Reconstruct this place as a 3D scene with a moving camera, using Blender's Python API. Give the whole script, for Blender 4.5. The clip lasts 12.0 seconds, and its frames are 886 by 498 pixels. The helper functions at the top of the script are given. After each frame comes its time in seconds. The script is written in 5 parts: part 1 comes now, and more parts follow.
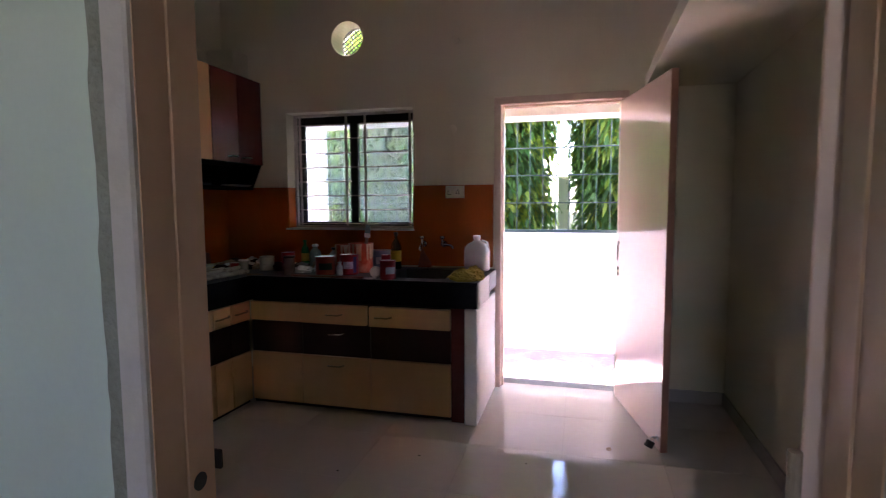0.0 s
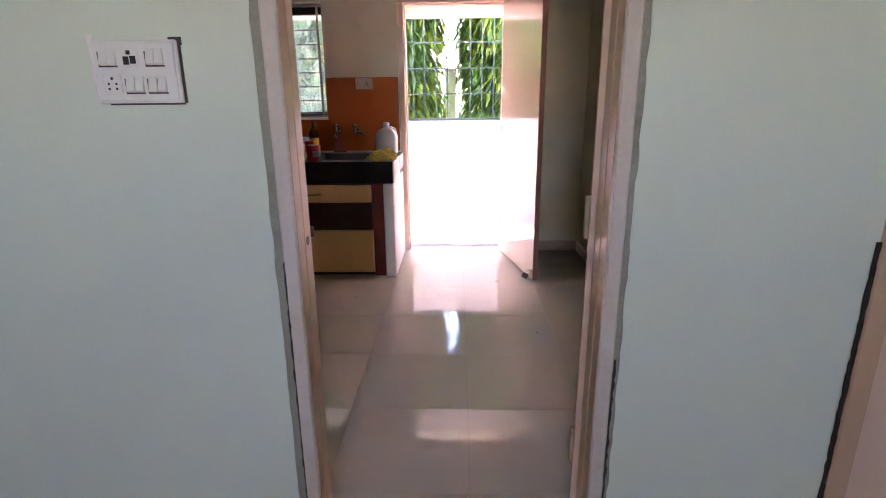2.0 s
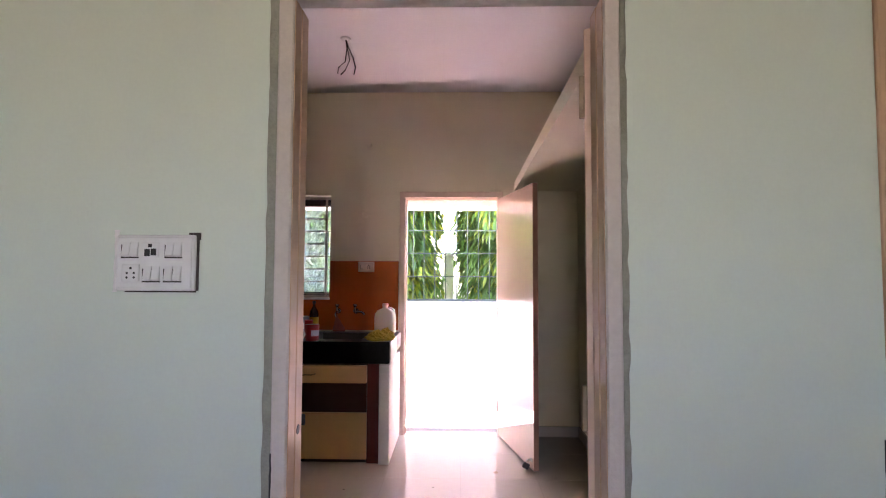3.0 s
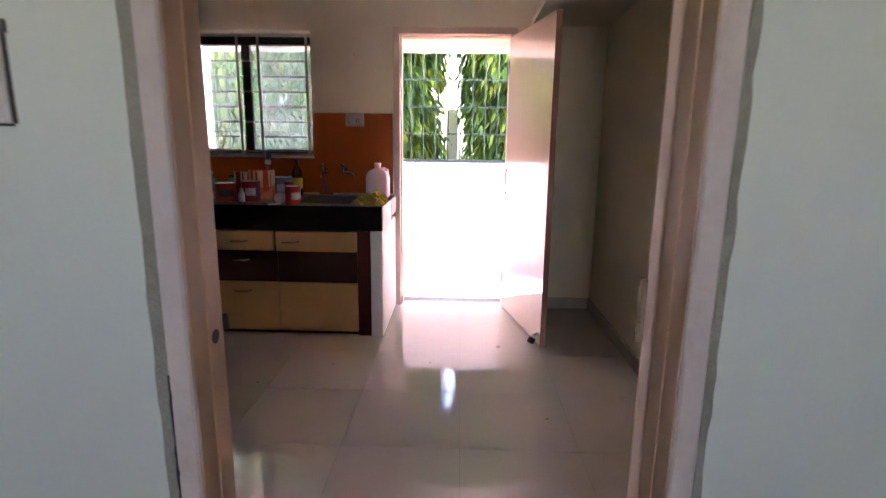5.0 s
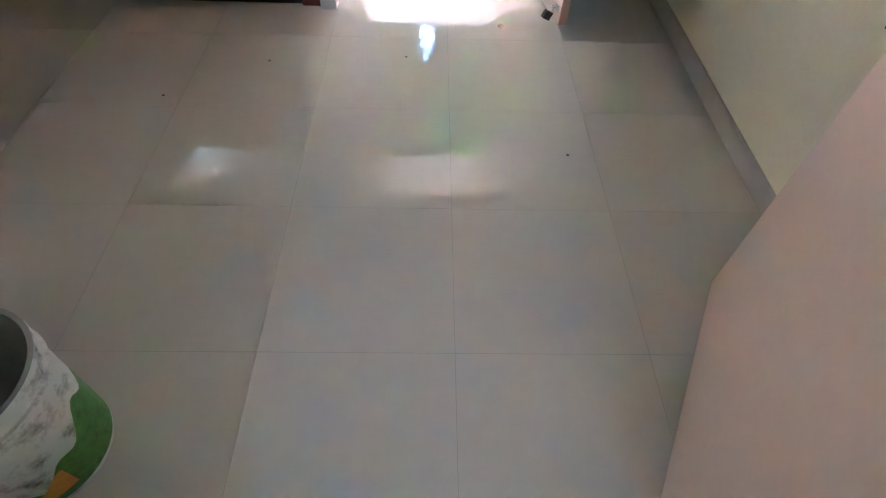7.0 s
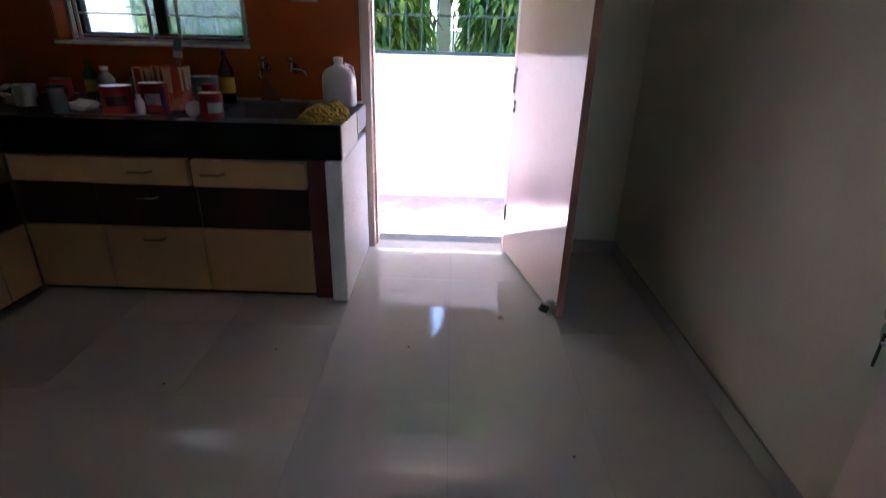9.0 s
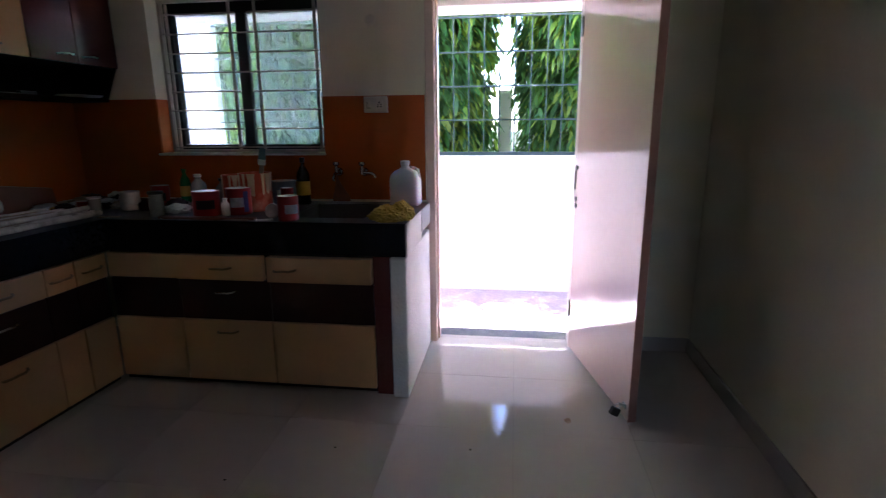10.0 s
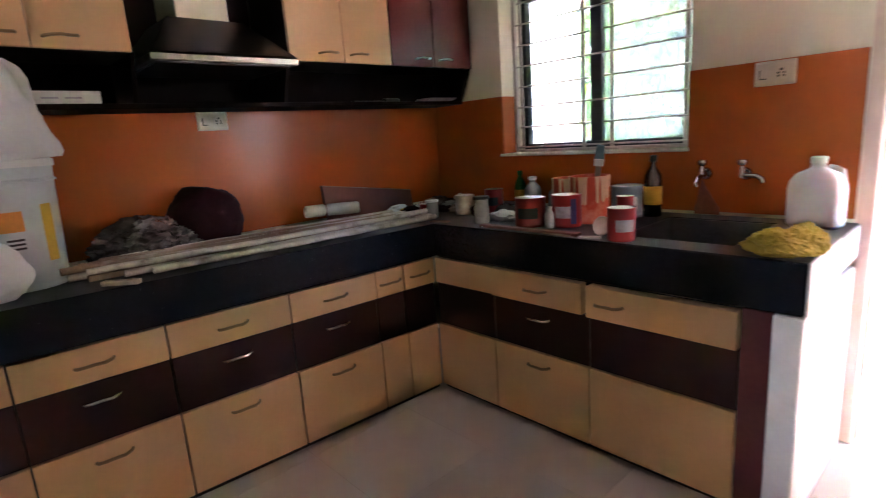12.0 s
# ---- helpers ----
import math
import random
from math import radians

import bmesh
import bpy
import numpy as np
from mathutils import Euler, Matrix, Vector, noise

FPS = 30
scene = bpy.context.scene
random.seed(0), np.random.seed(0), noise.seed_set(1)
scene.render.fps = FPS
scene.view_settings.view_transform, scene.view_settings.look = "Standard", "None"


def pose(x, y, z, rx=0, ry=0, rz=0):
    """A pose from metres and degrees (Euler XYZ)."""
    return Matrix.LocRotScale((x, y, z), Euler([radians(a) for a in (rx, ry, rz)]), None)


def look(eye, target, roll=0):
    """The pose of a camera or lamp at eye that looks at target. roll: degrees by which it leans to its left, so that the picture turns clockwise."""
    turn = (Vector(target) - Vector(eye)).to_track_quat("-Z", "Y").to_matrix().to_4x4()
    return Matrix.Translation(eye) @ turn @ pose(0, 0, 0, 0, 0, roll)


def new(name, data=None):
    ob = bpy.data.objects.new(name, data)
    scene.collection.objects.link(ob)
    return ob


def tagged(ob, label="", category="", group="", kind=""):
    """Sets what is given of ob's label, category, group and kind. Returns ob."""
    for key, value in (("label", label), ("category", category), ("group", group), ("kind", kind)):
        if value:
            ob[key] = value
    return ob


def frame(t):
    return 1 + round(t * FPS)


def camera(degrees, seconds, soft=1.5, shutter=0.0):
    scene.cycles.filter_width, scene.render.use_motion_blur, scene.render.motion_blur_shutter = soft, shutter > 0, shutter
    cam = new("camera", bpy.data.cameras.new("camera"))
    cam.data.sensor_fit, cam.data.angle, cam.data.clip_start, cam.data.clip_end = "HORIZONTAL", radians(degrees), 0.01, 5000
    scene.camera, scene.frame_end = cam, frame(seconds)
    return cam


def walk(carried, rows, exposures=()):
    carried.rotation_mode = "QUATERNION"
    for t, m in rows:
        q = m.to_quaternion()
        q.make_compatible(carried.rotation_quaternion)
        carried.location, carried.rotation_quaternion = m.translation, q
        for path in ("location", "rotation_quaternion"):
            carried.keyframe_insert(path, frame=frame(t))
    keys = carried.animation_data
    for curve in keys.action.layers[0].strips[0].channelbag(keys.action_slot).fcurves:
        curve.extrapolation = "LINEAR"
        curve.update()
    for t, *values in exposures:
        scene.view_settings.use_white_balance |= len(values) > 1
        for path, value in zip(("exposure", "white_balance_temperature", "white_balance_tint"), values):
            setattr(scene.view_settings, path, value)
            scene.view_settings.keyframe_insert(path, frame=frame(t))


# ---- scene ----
cam = camera(80.4, 12.0, soft=1.1, shutter=0.3)
PATH = [
    (0, (0.558, -3.715, 1.334), (0.054, -1.787, 1.163), -0.3),
    (0.2, (0.531, -3.782, 1.334), (0.145, -1.825, 1.177), -0.4),
    (0.5, (0.521, -3.904, 1.33), (0.248, -1.929, 1.178), -0.4),
    (1, (0.501, -4.102, 1.323), (0.307, -2.121, 1.128), -0.2),
    (1.5, (0.457, -4.378, 1.313), (0.346, -2.393, 1.093), 0.0),
    (2, (0.445, -4.481, 1.312), (0.388, -2.561, 0.754), -0.6),
    (2.5, (0.449, -4.494, 1.353), (0.404, -2.521, 1.025), 0.2),
    (2.7, (0.451, -4.51, 1.343), (0.403, -2.511, 1.316), 0.1),
    (3.1, (0.45, -4.505, 1.345), (0.401, -2.508, 1.45), 0.3),
    (3.6, (0.445, -4.48, 1.335), (0.393, -2.481, 1.36), 0.5),
    (4.3, (0.439, -4.412, 1.317), (0.382, -2.424, 1.108), 0.6),
    (4.5, (0.451, -4.323, 1.302), (0.39, -2.342, 1.034), 0.6),
    (5, (0.467, -3.978, 1.288), (0.407, -2.021, 0.879), 0.7),
    (5.2, (0.463, -3.851, 1.279), (0.395, -1.925, 0.743), 0.5),
    (5.5, (0.452, -3.674, 1.26), (0.377, -1.806, 0.549), 0.8),
    (6, (0.384, -3.384, 1.274), (0.403, -1.699, 0.197), 1.8),
    (6.5, (0.387, -3.234, 1.251), (0.449, -1.828, -0.17), 2.4),
    (6.7, (0.399, -3.171, 1.225), (0.461, -1.846, -0.272), 2.6),
    (7.5, (0.425, -3.05, 1.23), (0.458, -1.85, -0.37), 2.4),
    (8.3, (0.443, -2.991, 1.257), (0.451, -1.404, 0.04), 2.0),
    (8.5, (0.44, -2.996, 1.275), (0.448, -1.321, 0.182), 1.9),
    (9, (0.464, -3.014, 1.291), (0.448, -1.177, 0.5), 1.6),
    (9.5, (0.473, -3.024, 1.303), (0.424, -1.093, 0.783), 1.3),
    (10, (0.462, -3.011, 1.308), (0.202, -1.083, 0.846), -0.5),
    (10.5, (0.448, -2.98, 1.297), (-0.038, -1.088, 0.869), -2.0),
    (11, (0.413, -2.849, 1.276), (-0.316, -1.033, 0.861), -3.4),
    (11.5, (0.344, -2.615, 1.276), (-0.723, -0.974, 0.862), -3.6),
    (12, (0.317, -2.359, 1.271), (-1.123, -1.036, 0.854), -4.0),
]
EXPOSE = [(0.0, 4.45, 6250, 28), (0.5, 4.75, 6500, 28), (1.5, 5.3, 6750, 33), (2.5, 5.35, 6750, 33), (4.5, 5.3, 6750, 33), (5.0, 5.1, 6750, 34), (5.5, 5.0, 6700, 32), (6.0, 5.2, 5950, 20), (6.5, 6.15, 5750, 5), (7.5, 5.9, 5650, 8),
          (8.5, 4.7, 5450, 15), (9.5, 4.15, 5450, 18), (11.0, 4.45, 5500, 18), (11.5, 5.2, 5900, 20), (12.0, 6.35, 6300, 24)]
walk(cam, [(t, look(*p)) for t, *p in PATH], EXPOSE)

# ---- world, sun, large lights ----
SUN_EL, SUN_AZ = 82.3, 4.0
world = bpy.data.worlds.new("sky")
scene.world = world
world.use_nodes = True
_n = world.node_tree.nodes
_sky = _n.new("ShaderNodeTexSky")
_sky.sky_type = "NISHITA"
_sky.sun_disc = False
_sky.sun_elevation = radians(SUN_EL)
_sky.sun_rotation = radians(SUN_AZ)
_n["Background"].inputs["Strength"].default_value = 0.15
world.node_tree.links.new(_sky.outputs[0], _n["Background"].inputs["Color"])

_sun = bpy.data.lights.new("sun", "SUN")
_sun.energy, _sun.angle, _sun.color = 5.0, radians(0.53), (1.0, 0.96, 0.9)
sun = new("sun", _sun)
_d = Vector((math.sin(radians(SUN_AZ)) * math.cos(radians(SUN_EL)), math.cos(radians(SUN_AZ)) * math.cos(radians(SUN_EL)), math.sin(radians(SUN_EL))))
sun.matrix_world = look(_d * 20, (0, 0, 0))

# added area lamp that fills the hall, in place of daylight from behind
_a = bpy.data.lights.new("hall_fill_lamp", "AREA")
_a.shape, _a.size, _a.size_y, _a.energy, _a.color = "RECTANGLE", 0.64, 0.69, 0.31, (1.0, 0.93, 0.77)
hall_fill = new("hall_fill_lamp", _a)
hall_fill.matrix_world = look((0.2, -7.02, 1.75), (0.2, 0, 1.75))


# ---- materials ----
def material(name, color, rough=0.6, metal=0.0, vary=0.06, scale=6.0, fine=60.0, bump=0.05, stain=None, amount=0.0, stain_scale=2.5, coat=0.0, spec=0.5, random=0.0, laid=False):
    """Noise at two scales over a base colour, a stain colour with its own patches, fine relief."""
    m = bpy.data.materials.new(name)
    m.use_nodes = True
    nt = m.node_tree
    b = nt.nodes["Principled BSDF"]
    N, L = nt.nodes.new, nt.links.new
    co = N("ShaderNodeTexCoord")
    place = N("ShaderNodeNewGeometry").outputs["Position"] if laid else co.outputs["Object"]
    big, small = N("ShaderNodeTexNoise"), N("ShaderNodeTexNoise")
    big.inputs["Scale"].default_value, big.inputs["Detail"].default_value = scale, 6
    small.inputs["Scale"].default_value, small.inputs["Detail"].default_value = fine, 4
    L(place, big.inputs["Vector"])
    L(place, small.inputs["Vector"])
    add = N("ShaderNodeMath")
    add.operation = "ADD"
    L(big.outputs["Fac"], add.inputs[0])
    L(small.outputs["Fac"], add.inputs[1])
    last = add.outputs[0]
    if random:
        oi = N("ShaderNodeObjectInfo")
        ma = N("ShaderNodeMath")
        ma.operation = "MULTIPLY_ADD"
        ma.inputs[1].default_value = random
        L(oi.outputs["Random"], ma.inputs[0])
        L(last, ma.inputs[2])
        last = ma.outputs[0]
    ramp = N("ShaderNodeMapRange")
    ramp.inputs["From Min"].default_value, ramp.inputs["From Max"].default_value = 0.6, 1.4 + random
    ramp.inputs["To Min"].default_value, ramp.inputs["To Max"].default_value = 1 - vary, 1 + vary
    L(last, ramp.inputs["Value"])
    mul = N("ShaderNodeVectorMath")
    mul.operation = "SCALE"
    mul.inputs[0].default_value = color
    L(ramp.outputs[0], mul.inputs["Scale"])
    out = mul.outputs[0]
    if stain:
        st = N("ShaderNodeTexNoise")
        st.inputs["Scale"].default_value, st.inputs["Detail"].default_value, st.inputs["Roughness"].default_value = stain_scale, 8, 0.65
        L(place, st.inputs["Vector"])
        sr = N("ShaderNodeMapRange")
        sr.inputs["From Min"].default_value, sr.inputs["From Max"].default_value = 0.5, 0.68
        sr.inputs["To Max"].default_value = amount
        L(st.outputs["Fac"], sr.inputs["Value"])
        mix = N("ShaderNodeMix")
        mix.data_type = "RGBA"
        L(sr.outputs[0], mix.inputs["Factor"])
        L(out, mix.inputs["A"])
        mix.inputs["B"].default_value = (*stain, 1)
        out = mix.outputs["Result"]
    L(out, b.inputs["Base Color"])
    b.inputs["Metallic"].default_value = metal
    b.inputs["Specular IOR Level"].default_value = spec
    b.inputs["Coat Weight"].default_value = coat
    b.inputs["Coat Roughness"].default_value = 0.08
    rr = N("ShaderNodeMapRange")
    rr.inputs["To Min"].default_value, rr.inputs["To Max"].default_value = max(0.02, rough - 0.06), min(1, rough + 0.06)
    L(big.outputs["Fac"], rr.inputs["Value"])
    L(rr.outputs[0], b.inputs["Roughness"])
    if bump:
        bp = N("ShaderNodeBump")
        bp.inputs["Strength"].default_value, bp.inputs["Distance"].default_value = bump, 0.01
        L(add.outputs[0], bp.inputs["Height"])
        L(bp.outputs[0], b.inputs["Normal"])
    return m


def glass(name, color, rough, trans=1.0):
    m = bpy.data.materials.new(name)
    m.use_nodes = True
    b = m.node_tree.nodes["Principled BSDF"]
    b.inputs["Base Color"].default_value = (*color, 1)
    b.inputs["Roughness"].default_value = rough
    b.inputs["Transmission Weight"].default_value = trans
    b.inputs["IOR"].default_value = 1.45
    return m


M = dict(
    hall_paint=material("hall_paint", (0.625, 0.7, 0.605), 0.55, vary=0.03, scale=1.5, fine=90, bump=0.06, stain=(0.5, 0.55, 0.5), amount=0.12, stain_scale=1.2),
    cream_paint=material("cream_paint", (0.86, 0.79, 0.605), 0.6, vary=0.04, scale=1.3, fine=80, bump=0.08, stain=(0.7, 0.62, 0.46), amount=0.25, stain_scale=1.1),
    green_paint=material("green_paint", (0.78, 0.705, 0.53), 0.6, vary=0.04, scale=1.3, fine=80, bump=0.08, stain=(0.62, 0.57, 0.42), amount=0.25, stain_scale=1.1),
    ceiling_paint=material("ceiling_paint", (0.88, 0.85, 0.85), 0.7, vary=0.03, scale=1.2, fine=60, bump=0.05),
    white_plaster=material("white_plaster", (0.78, 0.76, 0.74), 0.75, vary=0.05, scale=3, fine=70, bump=0.25, stain=(0.55, 0.52, 0.48), amount=0.3),
    outside_paint=material("outside_paint", (0.86, 0.85, 0.84), 0.7, vary=0.04, scale=2, fine=50, bump=0.2, stain=(0.78, 0.75, 0.73), amount=0.2),
    filler=material("filler", (0.3, 0.3, 0.24), 0.85, vary=0.15, scale=8, fine=120, bump=0.4, stain=(0.18, 0.17, 0.13), amount=0.5, stain_scale=9),
    primer=material("primer", (0.6, 0.53, 0.48), 0.6, vary=0.06, scale=5, fine=60, bump=0.2, stain=(0.42, 0.36, 0.32), amount=0.35, stain_scale=6),
    frame_paint=material("frame_paint", (0.56, 0.36, 0.23), 0.35, vary=0.05, scale=3, fine=40, bump=0.1, stain=(0.5, 0.32, 0.21), amount=0.3, stain_scale=3),
    frame_pink=material("frame_pink", (0.74, 0.55, 0.44), 0.3, vary=0.05, scale=3, fine=40, bump=0.08, stain=(0.6, 0.42, 0.32), amount=0.3, stain_scale=4, coat=0.2),
    leaf_paint=material("leaf_paint", (0.82, 0.58, 0.48), 0.12, vary=0.025, scale=3, fine=24, bump=0.035, coat=1.0),
    leaf_paint_dull=material("leaf_paint_dull", (0.7, 0.5, 0.4), 0.38, vary=0.03, scale=2, fine=30, bump=0.04, coat=0.1),
    leaf_edge=material("leaf_edge", (0.4, 0.2, 0.14), 0.5, vary=0.08, bump=0.1),
    tile_floor=material("tile_floor", (0.53, 0.48, 0.43), 0.0, vary=0.03, scale=1.6, fine=22, bump=0.0, coat=0.0, spec=0.42, stain=(0.5, 0.45, 0.41), amount=0.25, stain_scale=1.3, random=0.02, laid=True),
    hinge_paint=material("hinge_paint", (0.34, 0.26, 0.17), 0.6, metal=0.0, vary=0.12, scale=20, fine=90, bump=0.1, stain=(0.2, 0.14, 0.09), amount=0.6, stain_scale=30),
    grout=material("grout", (0.36, 0.325, 0.29), 0.9, vary=0.1),
    tile_wall=material("tile_wall", (0.5, 0.115, 0.02), 0.24, vary=0.05, scale=1.2, fine=40, bump=0.0, coat=0.0, spec=0.25),
    tile_grime=material("tile_grime", (0.33, 0.085, 0.03), 0.5, vary=0.3, scale=9, fine=60, bump=0.02, stain=(0.2, 0.07, 0.035), amount=0.7, stain_scale=12),
    granite=material("granite", (0.008, 0.008, 0.01), 0.25, vary=0.3, scale=60, fine=220, bump=0.01, spec=0.2),
    granite_dusty=material("granite_dusty", (0.014, 0.014, 0.016), 0.35, vary=0.3, scale=40, fine=220, bump=0.02, stain=(0.09, 0.09, 0.09), amount=0.4, stain_scale=5, spec=0.3),
    laminate_cream=material("laminate_cream", (0.72, 0.43, 0.2), 0.4, vary=0.04, scale=3, fine=60, bump=0.02, stain=(0.58, 0.33, 0.135), amount=0.3),
    laminate_dark=material("laminate_dark", (0.04, 0.011, 0.009), 0.35, spec=0.3, vary=0.15, scale=4, fine=60, bump=0.02),
    laminate_maroon=material("laminate_maroon", (0.13, 0.032, 0.028), 0.22, vary=0.12, scale=4, fine=60, bump=0.01, coat=0.3),
    carcass=material("carcass", (0.02, 0.01, 0.008), 0.6, vary=0.1),
    chrome=material("chrome", (0.72, 0.68, 0.62), 0.25, metal=1.0, vary=0.08, fine=90, bump=0.02),
    steel=material("steel", (0.45, 0.43, 0.4), 0.35, metal=1.0, vary=0.12, fine=90, bump=0.03, stain=(0.2, 0.17, 0.14), amount=0.4, stain_scale=20),
    brass=material("brass", (0.33, 0.22, 0.115), 0.4, metal=1.0, vary=0.15, fine=80, bump=0.03),
    iron=material("iron", (0.06, 0.055, 0.05), 0.5, metal=0.6, vary=0.15, bump=0.05),
    bar_paint=material("bar_paint", (0.62, 0.53, 0.45), 0.4, vary=0.06, bump=0.05),
    bar_outside=material("bar_outside", (0.03, 0.055, 0.05), 0.55, vary=0.1, bump=0.05),
    alu_dark=material("alu_dark", (0.02, 0.018, 0.018), 0.4, metal=0.3, vary=0.1),
    plastic_white=material("plastic_white", (0.74, 0.73, 0.72), 0.35, vary=0.03, bump=0.01, stain=(0.5, 0.48, 0.46), amount=0.25, stain_scale=14),
    plastic_black=material("plastic_black", (0.015, 0.014, 0.014), 0.4, vary=0.1),
    enamel_black=material("enamel_black", (0.012, 0.006, 0.005), 0.4, vary=0.15, bump=0.01),
    hood_panel=material("hood_panel", (0.06, 0.055, 0.055), 0.3, vary=0.1),
    shelf_dark=material("shelf_dark", (0.012, 0.006, 0.005), 0.7, vary=0.15, bump=0.01, spec=0.1),
    socket_cream=material("socket_cream", (0.64, 0.56, 0.44), 0.55, vary=0.04, bump=0.01, stain=(0.4, 0.35, 0.28), amount=0.3, stain_scale=14),
    tap_metal=material("tap_metal", (0.36, 0.34, 0.32), 0.22, metal=1.0, vary=0.12, fine=90, bump=0.03),
    sink_steel=material("sink_steel", (0.16, 0.15, 0.14), 0.4, metal=0.8, vary=0.2, fine=90, bump=0.03),
    # the pale stain paints dappled sunlight into the stone's colour
    paver=material("paver", (0.36, 0.27, 0.285), 0.85, vary=0.18, scale=3, fine=40, bump=0.3, stain=(0.5, 0.44, 0.44), amount=0.8, stain_scale=8),
    earth=material("earth", (0.22, 0.19, 0.13), 0.95, vary=0.3, scale=1.5, fine=30, bump=0.4, stain=(0.1, 0.14, 0.05), amount=0.7, stain_scale=0.8),
    bark=material("bark", (0.16, 0.12, 0.085), 0.9, vary=0.3, scale=9, fine=60, bump=0.7),
    threshold_stone=material("threshold_stone", (0.15, 0.15, 0.16), 0.7, vary=0.2, scale=8, fine=70, bump=0.1, stain=(0.26, 0.25, 0.25), amount=0.5, stain_scale=12),
    concrete=material("concrete", (0.42, 0.42, 0.43), 0.85, vary=0.1, scale=4, fine=60, bump=0.2),
)


def leaf_material(name, color):
    m = material(name, color, 0.42, vary=0.3, scale=2.2, fine=30, bump=0.0, stain=(color[0] * 2.3, color[1] * 1.7, color[2] * 0.9), amount=0.5, stain_scale=2.0)
    nt = m.node_tree
    b = nt.nodes["Principled BSDF"]
    tr = nt.nodes.new("ShaderNodeBsdfTranslucent")
    tr.inputs["Color"].default_value = (color[0] * 2.2, color[1] * 2.0, color[2] * 0.8, 1)
    mx = nt.nodes.new("ShaderNodeMixShader")
    mx.inputs[0].default_value = 0.4
    nt.links.new(b.outputs[0], mx.inputs[1])
    nt.links.new(tr.outputs[0], mx.inputs[2])
    nt.links.new(mx.outputs[0], nt.nodes["Material Output"].inputs[0])
    return m


M["leaf"] = leaf_material("leaf", (0.06, 0.15, 0.035))
M["leaf_young"] = leaf_material("leaf_young", (0.2, 0.29, 0.04))
def dusty_glass(name, tint, dust, veil):
    """Clear pane with a veil of dust that scatters the daylight."""
    m = glass(name, tint, 0.04, 1.0)
    nt = m.node_tree
    N, L = nt.nodes.new, nt.links.new
    tr, mx = N("ShaderNodeBsdfTranslucent"), N("ShaderNodeMixShader")
    co, ns, mr = N("ShaderNodeTexCoord"), N("ShaderNodeTexNoise"), N("ShaderNodeMapRange")
    ns.inputs["Scale"].default_value, ns.inputs["Detail"].default_value = 7.0, 8
    mr.inputs["To Min"].default_value, mr.inputs["To Max"].default_value = veil * 0.6, veil * 1.4
    L(co.outputs["Object"], ns.inputs["Vector"])
    L(ns.outputs["Fac"], mr.inputs["Value"])
    L(mr.outputs[0], mx.inputs[0])
    tr.inputs["Color"].default_value = (*dust, 1)
    L(nt.nodes["Principled BSDF"].outputs[0], mx.inputs[1])
    L(tr.outputs[0], mx.inputs[2])
    L(mx.outputs[0], nt.nodes["Material Output"].inputs[0])
    return m


M["glass_clear"] = dusty_glass("glass_clear", (0.66, 0.76, 0.8), (0.75, 0.85, 0.86), 0.1)
M["glass_dusty"] = dusty_glass("glass_dusty", (0.56, 0.67, 0.67), (0.64, 0.78, 0.78), 0.2)


# ---- building helpers ----
def thing(name, loc=(0, 0, 0), label="", category="", group="", kind=""):
    ob = new(name)
    ob.empty_display_size = 0.1
    ob.location = loc
    return tagged(ob, label, category, group, kind)


def mesh_of(bm, name, mat, smooth=False):
    me = bpy.data.meshes.new(name)
    bm.normal_update()
    bm.to_mesh(me)
    bm.free()
    for m in (mat if isinstance(mat, (list, tuple)) else (mat,)):
        me.materials.append(m)
    if smooth:
        me.shade_smooth()
        me.set_sharp_from_angle(angle=radians(40))
    return me


def part(name, bm, mat, parent=None, label="", smooth=False):
    ob = new(name, mesh_of(bm, name, mat, smooth))
    ob.parent = parent
    return tagged(ob, label)


def box(x0, y0, z0, x1, y1, z1, bevel=0.0, bm=None, seg=1):
    """A box between two corners, its edges rounded by bevel."""
    bm = bm or bmesh.new()
    m = Matrix.Translation(((x0 + x1) / 2, (y0 + y1) / 2, (z0 + z1) / 2)) @ Matrix.Diagonal((abs(x1 - x0), abs(y1 - y0), abs(z1 - z0), 1))
    r = bmesh.ops.create_cube(bm, size=1, matrix=m)
    if bevel:
        es = list({e for v in r["verts"] for e in v.link_edges})
        bmesh.ops.bevel(bm, geom=es, offset=bevel, segments=seg, affect="EDGES", profile=0.5)
    return bm


def lathe(profile, seg=28, bm=None, at=(0, 0, 0), wob=0.0):
    """A surface turned about z from (radius, height) pairs."""
    bm = bm or bmesh.new()
    rings = []
    for k, (r, z) in enumerate(profile):
        if r < 1e-6:
            rings.append([bm.verts.new((at[0], at[1], at[2] + z))])
        else:
            rings.append([bm.verts.new((at[0] + r * (1 + wob * noise.noise((math.cos(a) * 2, math.sin(a) * 2, k * 0.7))) * math.cos(a), at[1] + r * math.sin(a), at[2] + z)) for a in [2 * math.pi * i / seg for i in range(seg)]])
    for a, b in zip(rings, rings[1:]):
        for i in range(seg):
            j = (i + 1) % seg
            f = [a[i % len(a)], a[j % len(a)], b[j % len(b)], b[i % len(b)]]
            f = [v for n, v in enumerate(f) if v not in f[:n]]
            if len(f) > 2:
                bm.faces.new(f)
    return bm


